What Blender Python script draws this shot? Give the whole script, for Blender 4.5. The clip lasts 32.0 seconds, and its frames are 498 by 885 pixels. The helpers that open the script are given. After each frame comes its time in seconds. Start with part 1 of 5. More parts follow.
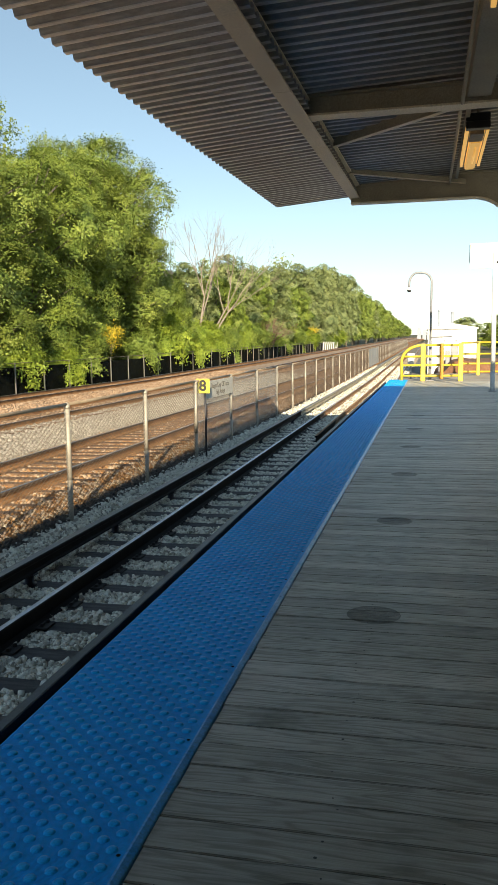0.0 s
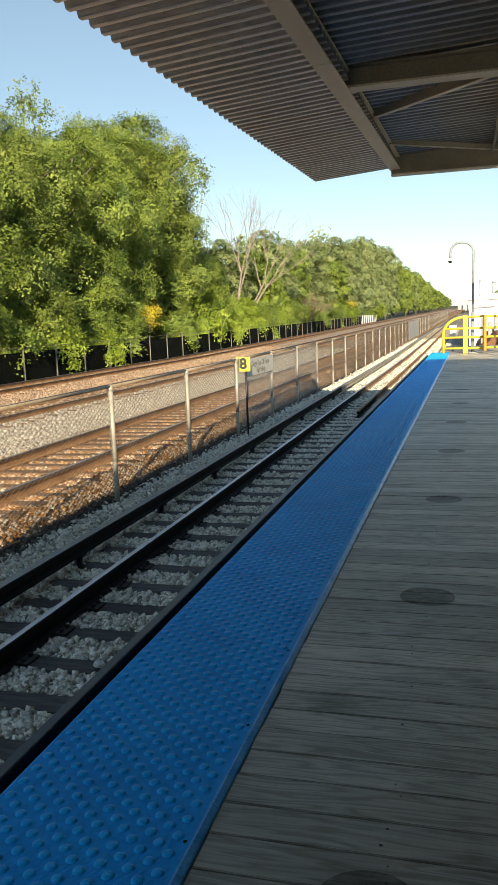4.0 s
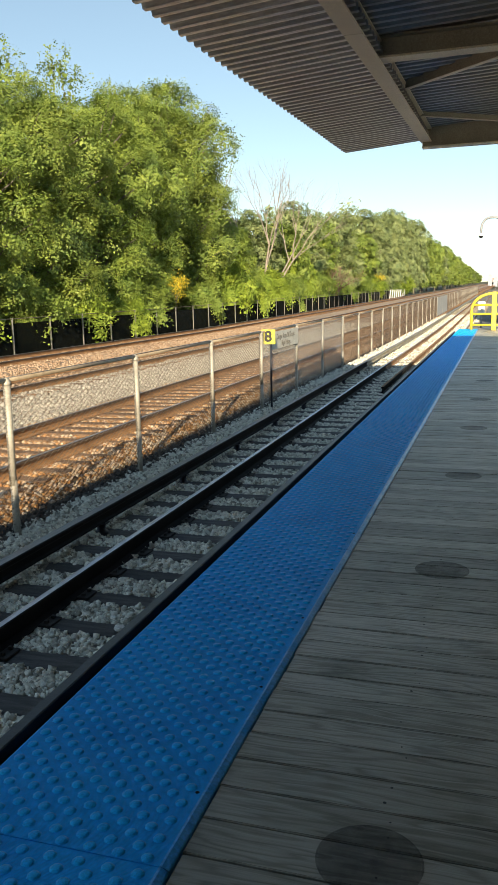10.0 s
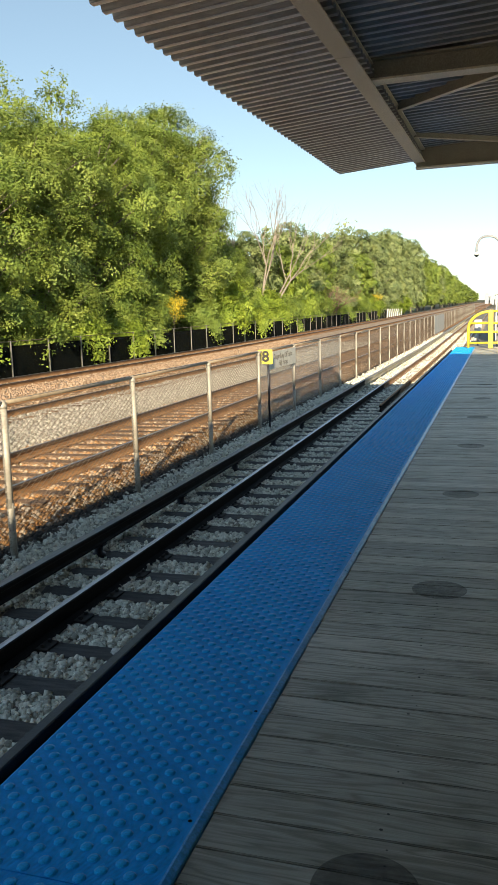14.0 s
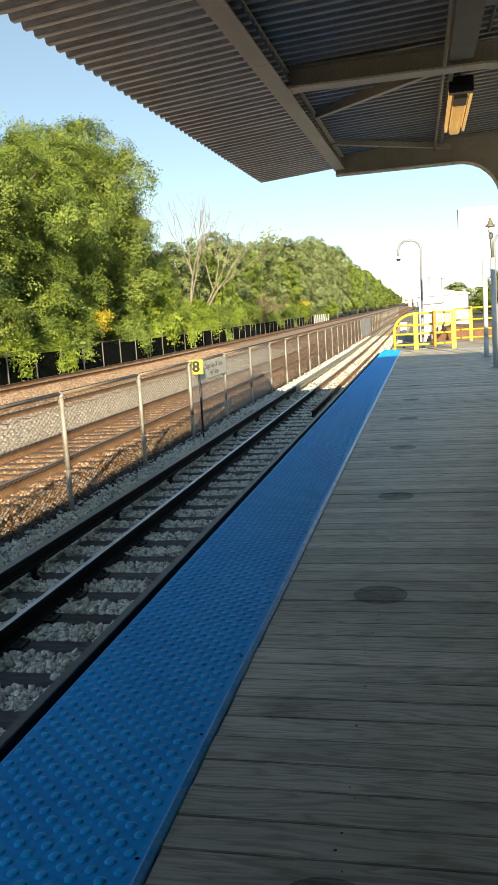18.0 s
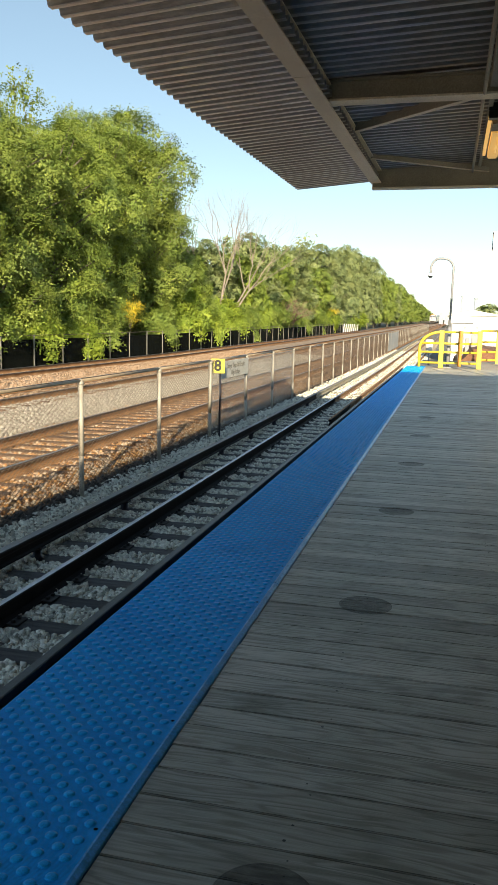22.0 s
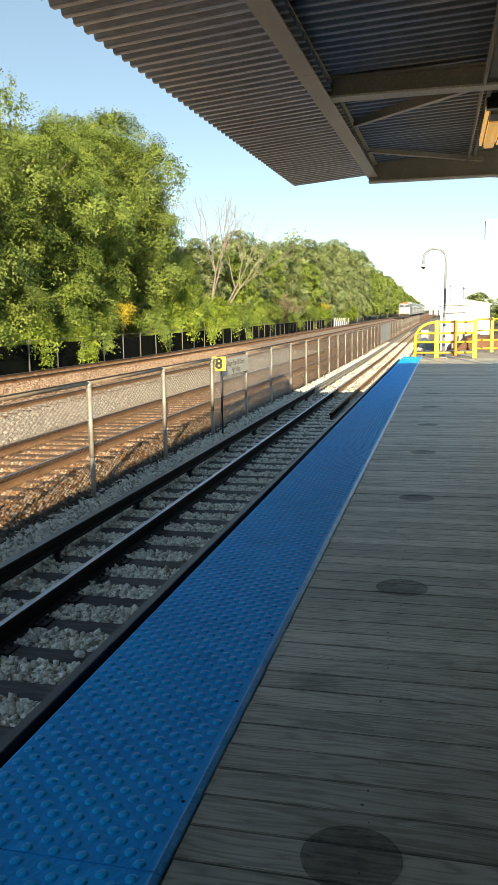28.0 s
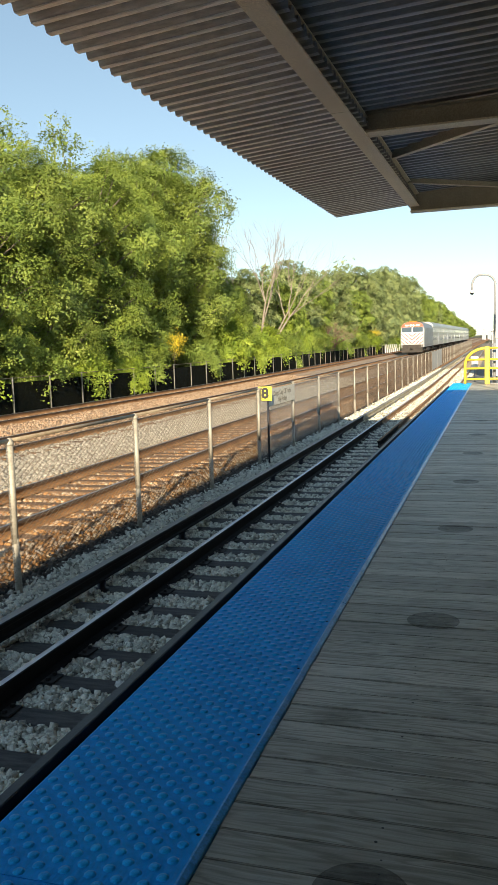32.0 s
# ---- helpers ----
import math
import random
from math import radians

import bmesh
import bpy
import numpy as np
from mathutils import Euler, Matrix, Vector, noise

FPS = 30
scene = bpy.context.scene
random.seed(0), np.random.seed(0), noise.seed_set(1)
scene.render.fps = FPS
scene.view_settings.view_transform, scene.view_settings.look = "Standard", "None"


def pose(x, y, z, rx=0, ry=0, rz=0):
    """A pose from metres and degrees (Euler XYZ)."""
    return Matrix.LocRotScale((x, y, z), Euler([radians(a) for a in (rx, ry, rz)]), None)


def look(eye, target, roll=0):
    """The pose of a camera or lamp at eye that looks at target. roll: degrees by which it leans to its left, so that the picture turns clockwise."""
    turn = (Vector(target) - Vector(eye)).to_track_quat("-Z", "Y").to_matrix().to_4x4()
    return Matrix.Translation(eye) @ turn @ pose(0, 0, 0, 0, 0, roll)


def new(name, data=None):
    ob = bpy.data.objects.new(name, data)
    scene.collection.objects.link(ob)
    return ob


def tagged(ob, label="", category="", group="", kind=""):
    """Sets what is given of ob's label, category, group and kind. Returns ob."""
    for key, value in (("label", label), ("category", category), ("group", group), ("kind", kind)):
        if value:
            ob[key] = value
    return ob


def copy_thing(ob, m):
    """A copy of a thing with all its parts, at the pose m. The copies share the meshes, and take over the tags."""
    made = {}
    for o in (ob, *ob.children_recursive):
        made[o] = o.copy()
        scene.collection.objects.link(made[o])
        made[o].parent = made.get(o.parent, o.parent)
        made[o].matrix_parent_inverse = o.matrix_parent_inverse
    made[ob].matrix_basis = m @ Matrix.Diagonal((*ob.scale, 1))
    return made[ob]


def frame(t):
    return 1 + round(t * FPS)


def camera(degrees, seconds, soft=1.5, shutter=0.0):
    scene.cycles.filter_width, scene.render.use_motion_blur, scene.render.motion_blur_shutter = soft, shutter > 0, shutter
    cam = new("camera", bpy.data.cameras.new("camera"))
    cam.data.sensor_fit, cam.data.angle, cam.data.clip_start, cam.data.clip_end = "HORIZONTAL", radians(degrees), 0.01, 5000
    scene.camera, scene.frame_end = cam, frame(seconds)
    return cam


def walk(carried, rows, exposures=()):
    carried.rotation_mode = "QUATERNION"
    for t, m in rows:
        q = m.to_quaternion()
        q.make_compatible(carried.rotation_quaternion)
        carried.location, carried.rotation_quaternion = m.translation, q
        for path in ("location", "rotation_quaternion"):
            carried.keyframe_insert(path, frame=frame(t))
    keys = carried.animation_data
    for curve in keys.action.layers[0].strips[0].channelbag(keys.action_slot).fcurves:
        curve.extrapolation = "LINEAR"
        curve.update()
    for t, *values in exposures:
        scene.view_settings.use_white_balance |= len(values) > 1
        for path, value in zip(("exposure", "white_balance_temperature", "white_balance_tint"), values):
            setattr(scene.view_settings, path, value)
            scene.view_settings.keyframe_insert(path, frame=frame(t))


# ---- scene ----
cam = camera(34.73, 32.0, 1.1)
PATH = [
    (0, (0.692, 0.313, 1.242), (0.2517, 2.2484, 0.9979), -0.83),
    (0.5, (0.690, 0.326, 1.234), (0.2506, 2.2609, 0.9792), -0.78),
    (1, (0.686, 0.319, 1.230), (0.2490, 2.2518, 0.9592), -0.56),
    (1.5, (0.676, 0.315, 1.232), (0.2394, 2.2463, 0.9470), -0.04),
    (2, (0.671, 0.307, 1.239), (0.2331, 2.2377, 0.9582), 0.10),
    (2.5, (0.662, 0.300, 1.250), (0.2196, 2.2301, 0.9676), 0.14),
    (3, (0.647, 0.304, 1.259), (0.1862, 2.2296, 0.9744), -0.44),
    (3.5, (0.644, 0.309, 1.265), (0.1066, 2.2139, 0.9812), -1.79),
    (5.5, (0.650, 0.366, 1.291), (0.1615, 2.2705, 0.9247), -4.47),
    (6, (0.663, 0.365, 1.286), (0.1700, 2.2681, 0.9164), -4.86),
    (6.5, (0.689, 0.361, 1.280), (0.1980, 2.2629, 0.9026), -5.12),
    (7, (0.688, 0.330, 1.277), (0.1921, 2.2294, 0.8949), -5.61),
    (7.5, (0.646, 0.274, 1.285), (0.1401, 2.1709, 0.9049), -4.65),
    (8, (0.667, 0.266, 1.282), (0.1607, 2.1638, 0.9054), -3.19),
    (8.5, (0.687, 0.267, 1.271), (0.1757, 2.1631, 0.8916), -2.26),
    (9, (0.680, 0.252, 1.264), (0.1140, 2.1333, 0.8888), -1.03),
    (9.5, (0.669, 0.256, 1.270), (0.0750, 2.1297, 0.9026), -0.67),
    (10, (0.674, 0.270, 1.275), (0.0818, 2.1452, 0.9093), -1.30),
    (10.5, (0.679, 0.285, 1.274), (0.0857, 2.1600, 0.9097), -1.43),
    (11, (0.677, 0.297, 1.274), (0.0846, 2.1721, 0.9091), -1.50),
    (11.5, (0.674, 0.290, 1.268), (0.0853, 2.1670, 0.9089), -1.20),
    (12, (0.677, 0.287, 1.269), (0.0868, 2.1670, 0.9242), -1.27),
    (12.5, (0.678, 0.296, 1.268), (0.0869, 2.1755, 0.9235), -1.48),
    (13, (0.686, 0.289, 1.272), (0.0922, 2.1720, 0.9561), -1.66),
    (13.5, (0.689, 0.282, 1.272), (0.0952, 2.1651, 0.9553), -1.75),
    (14, (0.692, 0.293, 1.274), (0.0999, 2.1769, 0.9576), -1.86),
    (14.5, (0.669, 0.344, 1.274), (0.1078, 2.2390, 0.9672), -2.19),
    (15, (0.610, 0.356, 1.273), (0.1745, 2.2824, 0.9615), -1.05),
    (15.5, (0.612, 0.366, 1.272), (0.1827, 2.2955, 0.9637), -0.84),
    (17.5, (0.678, 0.365, 1.276), (0.2447, 2.2934, 0.9714), -3.53),
    (18, (0.681, 0.359, 1.277), (0.2476, 2.2877, 0.9750), -3.84),
    (18.5, (0.695, 0.356, 1.277), (0.2621, 2.2862, 0.9800), -4.17),
    (19, (0.692, 0.351, 1.272), (0.2663, 2.2819, 0.9729), -3.23),
    (19.5, (0.693, 0.335, 1.262), (0.2683, 2.2661, 0.9605), -1.05),
    (20, (0.650, 0.275, 1.281), (0.2220, 2.2047, 0.9760), -0.35),
    (20.5, (0.647, 0.260, 1.280), (0.2180, 2.1896, 0.9759), -0.12),
    (21, (0.758, 0.300, 1.286), (0.3249, 2.2286, 0.9837), 0.98),
    (21.5, (0.798, 0.310, 1.292), (0.3419, 2.2346, 0.9923), 1.50),
    (22, (0.775, 0.284, 1.293), (0.2968, 2.2035, 0.9968), 1.18),
    (22.5, (0.716, 0.234, 1.288), (0.2387, 2.1530, 0.9921), 0.13),
    (23, (0.678, 0.202, 1.288), (0.2014, 2.1213, 0.9909), -0.42),
    (23.5, (0.670, 0.183, 1.295), (0.1972, 2.1035, 0.9979), -0.68),
    (24, (0.672, 0.180, 1.292), (0.1989, 2.1002, 0.9949), -1.01),
    (24.5, (0.660, 0.182, 1.286), (0.1902, 2.1029, 0.9878), -1.16),
    (25, (0.642, 0.183, 1.281), (0.1737, 2.1043, 0.9832), -1.25),
    (25.5, (0.645, 0.168, 1.285), (0.1757, 2.0891, 0.9864), -1.41),
    (27.5, (0.623, 0.150, 1.279), (0.1576, 2.0714, 0.9769), -0.97),
    (28, (0.617, 0.130, 1.284), (0.1525, 2.0515, 0.9818), -0.97),
    (28.5, (0.613, 0.133, 1.280), (0.1487, 2.0556, 0.9825), -0.96),
    (29, (0.608, 0.131, 1.286), (0.1424, 2.0536, 0.9916), -1.15),
    (29.5, (0.601, 0.120, 1.294), (0.1391, 2.0435, 1.0005), -1.47),
    (30, (0.633, 0.110, 1.311), (0.1715, 2.0343, 1.0234), -1.59),
    (30.5, (0.720, 0.127, 1.318), (0.2568, 2.0545, 1.0516), -1.60),
    (31, (0.747, 0.119, 1.314), (0.2209, 2.0314, 1.0601), -1.85),
    (31.5, (0.742, 0.112, 1.313), (0.1542, 2.0080, 1.0664), -1.98),
    (32, (0.739, 0.109, 1.316), (0.1475, 2.0061, 1.0866), -1.95),
]
walk(cam, [(t, look(eye, target, roll)) for t, eye, target, roll in PATH], exposures=((0, 0.98, 7150, 5), (7, 0.99, 7150, 5), (11, 1.06, 7150, 5), (32, 1.07, 7150, 5)))

# ---------------------------------------------------------------- light
SUN_WAY = Vector((-0.65, 2.95, -1.0)).normalized()      # the way the sunlight travels
ELEV = math.asin(-SUN_WAY.z)
world = bpy.data.worlds.new("sky")
world.use_nodes = True
scene.world = world
wn = world.node_tree.nodes
sky = wn.new("ShaderNodeTexSky")
sky.sky_type = "NISHITA"
sky.sun_disc = False
sky.sun_elevation = ELEV
sky.sun_rotation = math.atan2(-SUN_WAY.x, -SUN_WAY.y)
sky.altitude = 600.0
sky.air_density, sky.dust_density, sky.ozone_density = 0.85, 0.0, 2.0
wn["Background"].inputs["Strength"].default_value = 0.137
soft_sky = wn.new("ShaderNodeGamma")
soft_sky.inputs["Gamma"].default_value = 0.75
world.node_tree.links.new(sky.outputs[0], soft_sky.inputs["Color"])
clear_air = wn.new("ShaderNodeMix")
clear_air.data_type, clear_air.blend_type = "RGBA", "MULTIPLY"
clear_air.inputs[0].default_value, clear_air.inputs[7].default_value = 1.0, (0.985, 1.0, 0.985, 1.0)
world.node_tree.links.new(soft_sky.outputs[0], clear_air.inputs[6])
world.node_tree.links.new(clear_air.outputs[2], wn["Background"].inputs["Color"])
sun = new("sun", bpy.data.lights.new("sun", "SUN"))
sun.data.energy, sun.data.angle, sun.data.color = 5.0, radians(0.5), (1.0, 0.86, 0.68)
sun.matrix_world = look((0, 0, 30), Vector((0, 0, 30)) + SUN_WAY)


# ---------------------------------------------------------------- materials
def nodes_of(name):
    m = bpy.data.materials.new(name)
    m.use_nodes = True
    n, l = m.node_tree.nodes, m.node_tree.links
    return m, n, l, n["Principled BSDF"]


def ramp(n, stops):
    r = n.new("ShaderNodeValToRGB")
    e = r.color_ramp.elements
    while len(e) < len(stops):
        e.new(0.5)
    for el, (p, c) in zip(e, stops):
        el.position, el.color = p, (*c, 1)
    return r


def coords(n, l, scale=(1, 1, 1), space="Object"):
    tc, mp = n.new("ShaderNodeTexCoord"), n.new("ShaderNodeMapping")
    mp.inputs["Scale"].default_value = scale
    l.new(tc.outputs[space], mp.inputs[0])
    return mp.outputs[0]


def noise_tex(n, l, vec, scale, detail=4.0, rough=0.55):
    t = n.new("ShaderNodeTexNoise")
    t.inputs["Scale"].default_value, t.inputs["Detail"].default_value, t.inputs["Roughness"].default_value = scale, detail, rough
    l.new(vec, t.inputs["Vector"])
    return t.outputs["Fac"]


def mix(n, l, fac, a, b, how="MIX"):
    m = n.new("ShaderNodeMix")
    m.data_type, m.blend_type = "RGBA", how
    for sock, v in ((m.inputs[0], fac), (m.inputs[6], a), (m.inputs[7], b)):
        if hasattr(v, "is_linked"):
            l.new(v, sock)
        elif isinstance(v, tuple):
            sock.default_value = (*v, 1)
        else:
            sock.default_value = v
    return m.outputs[2]


def bump(n, l, bsdf, height, strength, distance):
    b = n.new("ShaderNodeBump")
    b.inputs["Strength"].default_value, b.inputs["Distance"].default_value = strength, distance
    l.new(height, b.inputs["Height"])
    l.new(b.outputs[0], bsdf.inputs["Normal"])


def surface(name, dark, light, scale=3.0, fine=40.0, rough=0.7, metal=0.0, relief=0.3, depth=0.004, stretch=(1, 1, 1), space="Object", spec=0.5, vary=0.0):
    """Two-scale mottled material: broad stains and fine grain."""
    m, n, l, b = nodes_of(name)
    v = coords(n, l, stretch, space)
    big, small = noise_tex(n, l, v, scale, 3), noise_tex(n, l, v, fine, 6, 0.65)
    r1 = ramp(n, ((0.3, dark), (0.7, light)))
    l.new(big, r1.inputs[0])
    r2 = ramp(n, ((0.3, (0.55, 0.55, 0.55)), (0.7, (1.25, 1.25, 1.25))))
    l.new(small, r2.inputs[0])
    c = mix(n, l, 0.75, r1.outputs[0], r2.outputs[0], "MULTIPLY")
    if vary:
        oi = n.new("ShaderNodeObjectInfo")
        r3 = ramp(n, ((0.0, (1 - vary,) * 3), (1.0, (1 + vary,) * 3)))
        l.new(oi.outputs["Random"], r3.inputs[0])
        c = mix(n, l, 1.0, c, r3.outputs[0], "MULTIPLY")
    l.new(c, b.inputs["Base Color"])
    b.inputs["Roughness"].default_value, b.inputs["Metallic"].default_value = rough, metal
    b.inputs["Specular IOR Level"].default_value = spec
    if relief:
        bump(n, l, b, small, relief, depth)
    return m


def plain(name, colour, rough=0.5, metal=0.0, emit=0.0):
    m, n, l, b = nodes_of(name)
    b.inputs["Base Color"].default_value = (*colour, 1)
    b.inputs["Roughness"].default_value, b.inputs["Metallic"].default_value = rough, metal
    if emit:
        b.inputs["Emission Color"].default_value = (*colour, 1)
        b.inputs["Emission Strength"].default_value = emit
    return m


def stone_mat(name, stops, rough=0.9):
    """Loose stones: each island has its own tone."""
    m, n, l, b = nodes_of(name)
    g = n.new("ShaderNodeNewGeometry")
    r = ramp(n, stops)
    l.new(g.outputs["Random Per Island"], r.inputs[0])
    v = coords(n, l)
    f = noise_tex(n, l, v, 60, 5)
    r2 = ramp(n, ((0.3, (0.7, 0.7, 0.7)), (0.7, (1.2, 1.2, 1.2))))
    l.new(f, r2.inputs[0])
    l.new(mix(n, l, 0.8, r.outputs[0], r2.outputs[0], "MULTIPLY"), b.inputs["Base Color"])
    b.inputs["Roughness"].default_value = rough
    bump(n, l, b, f, 0.4, 0.004)
    return m


def plank_mat(name):
    """Weathered grey deck board: grain along its length, knots, worn nail spots."""
    m, n, l, b = nodes_of(name)
    oi = n.new("ShaderNodeObjectInfo")
    tc = n.new("ShaderNodeTexCoord")
    add = n.new("ShaderNodeVectorMath")
    add.operation = "MULTIPLY_ADD"
    rnd = n.new("ShaderNodeCombineXYZ")
    for k in range(3):
        l.new(oi.outputs["Random"], rnd.inputs[k])
    l.new(rnd.outputs[0], add.inputs[0])
    add.inputs[1].default_value = (37.0, 91.0, 13.0)
    l.new(tc.outputs["Object"], add.inputs[2])
    warp = noise_tex(n, l, add.outputs[0], 1.7, 2)
    bent = n.new("ShaderNodeCombineXYZ")
    k1 = n.new("ShaderNodeMath")
    k1.operation, k1.inputs[1].default_value = "MULTIPLY", 0.07
    l.new(warp, k1.inputs[0])
    l.new(k1.outputs[0], bent.inputs[1])
    mv = n.new("ShaderNodeVectorMath")
    l.new(add.outputs[0], mv.inputs[0])
    l.new(bent.outputs[0], mv.inputs[1])
    tex = []
    for sc in ((0.55, 5.5, 1.0), (3.0, 150.0, 1.0)):
        mp = n.new("ShaderNodeMapping")
        mp.inputs["Scale"].default_value = sc
        l.new(mv.outputs[0], mp.inputs[0])
        tex.append(noise_tex(n, l, mp.outputs[0], 2.2, 3 if sc[0] < 1 else 6, 0.5 if sc[0] < 1 else 0.62))
    many, wave = n.new("ShaderNodeMath"), n.new("ShaderNodeMath")
    many.operation, many.inputs[1].default_value = "MULTIPLY", 62.0
    l.new(tex[0], many.inputs[0])
    wave.operation = "SINE"
    l.new(many.outputs[0], wave.inputs[0])
    ring = n.new("ShaderNodeMapRange")
    ring.inputs["From Min"].default_value, ring.inputs["From Max"].default_value = -1.0, 1.0
    l.new(wave.outputs[0], ring.inputs["Value"])
    tex[0] = ring.outputs[0]
    stain = noise_tex(n, l, add.outputs[0], 2.2, 5, 0.6)
    r = ramp(n, ((0.0, (0.262, 0.250, 0.218)), (0.3, (0.350, 0.334, 0.298)), (1.0, (0.412, 0.394, 0.356))))
    l.new(tex[0], r.inputs[0])
    r2 = ramp(n, ((0.3, (0.82, 0.82, 0.81)), (0.62, (1.08, 1.08, 1.08))))
    l.new(tex[1], r2.inputs[0])
    r3 = ramp(n, ((0.30, (0.5, 0.5, 0.47)), (0.42, (0.88, 0.88, 0.86)), (0.62, (1.13, 1.13, 1.13))))
    l.new(stain, r3.inputs[0])
    r4 = ramp(n, ((0.0, (0.76, 0.75, 0.72)), (1.0, (1.24, 1.23, 1.21))))
    l.new(oi.outputs["Random"], r4.inputs[0])
    vo = n.new("ShaderNodeTexVoronoi")
    mk = n.new("ShaderNodeMapping")
    mk.inputs["Scale"].default_value = (1.0, 2.6, 1.0)
    l.new(add.outputs[0], mk.inputs[0])
    l.new(mk.outputs[0], vo.inputs["Vector"])
    vo.inputs["Scale"].default_value = 1.5
    r5 = ramp(n, ((0.018, (0.35, 0.33, 0.3)), (0.035, (0.62, 0.60, 0.56)), (0.09, (1.0, 1.0, 1.0))))
    l.new(vo.outputs["Distance"], r5.inputs[0])
    c = mix(n, l, 1.0, r.outputs[0], r2.outputs[0], "MULTIPLY")
    for extra in (r3, r4, r5):
        c = mix(n, l, 1.0, c, extra.outputs[0], "MULTIPLY")
    l.new(c, b.inputs["Base Color"])
    b.inputs["Roughness"].default_value = 0.48
    b.inputs["Specular IOR Level"].default_value = 0.38
    both = n.new("ShaderNodeMath")
    both.operation = "ADD"
    l.new(tex[0], both.inputs[0])
    l.new(tex[1], both.inputs[1])
    bump(n, l, b, both.outputs[0], 0.35, 0.0016)
    return m


def leaf_mat(name, stops):
    m, n, l, b = nodes_of(name)
    g = n.new("ShaderNodeNewGeometry")
    r = ramp(n, stops)
    l.new(g.outputs["Random Per Island"], r.inputs[0])
    v = coords(n, l)
    big = noise_tex(n, l, v, 0.8, 3)
    # Metre-wide patches put clump light and shade into the leaf colour.
    r2 = ramp(n, ((0.34, (0.50, 0.60, 0.56)), (0.5, (0.94, 0.97, 0.95)), (0.66, (1.22, 1.17, 1.05))))
    l.new(big, r2.inputs[0])
    c = mix(n, l, 1.0, r.outputs[0], r2.outputs[0], "MULTIPLY")
    l.new(c, b.inputs["Base Color"])
    b.inputs["Roughness"].default_value = 0.55
    b.inputs["Specular IOR Level"].default_value = 0.3
    tr = n.new("ShaderNodeBsdfTranslucent")
    l.new(mix(n, l, 1.0, c, (1.15, 1.25, 0.7), "MULTIPLY"), tr.inputs["Color"])
    ms = n.new("ShaderNodeMixShader")
    ms.inputs[0].default_value = 0.12
    l.new(b.outputs[0], ms.inputs[1])
    l.new(tr.outputs[0], ms.inputs[2])
    l.new(ms.outputs[0], n["Material Output"].inputs[0])
    return m


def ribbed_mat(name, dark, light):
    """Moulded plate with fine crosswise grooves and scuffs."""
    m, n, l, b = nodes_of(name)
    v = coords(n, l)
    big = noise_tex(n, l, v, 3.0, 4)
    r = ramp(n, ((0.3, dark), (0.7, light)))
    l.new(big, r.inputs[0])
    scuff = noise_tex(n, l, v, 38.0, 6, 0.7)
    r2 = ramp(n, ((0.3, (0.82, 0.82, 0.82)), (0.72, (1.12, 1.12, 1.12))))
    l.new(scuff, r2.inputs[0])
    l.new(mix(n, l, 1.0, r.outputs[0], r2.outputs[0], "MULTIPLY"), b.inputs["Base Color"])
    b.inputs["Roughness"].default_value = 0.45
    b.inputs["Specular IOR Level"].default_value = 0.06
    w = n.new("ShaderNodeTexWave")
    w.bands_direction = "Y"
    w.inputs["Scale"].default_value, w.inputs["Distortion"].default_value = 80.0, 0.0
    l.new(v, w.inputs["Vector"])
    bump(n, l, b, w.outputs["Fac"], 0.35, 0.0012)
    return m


def sheer(name, colour, cover, rough=0.8):
    """Woven screen: part of the light passes through its holes."""
    m, n, l, b = nodes_of(name)
    b.inputs["Base Color"].default_value = (*colour, 1)
    b.inputs["Roughness"].default_value = rough
    b.inputs["Alpha"].default_value = cover
    b.inputs["Specular IOR Level"].default_value = 0.1
    return m


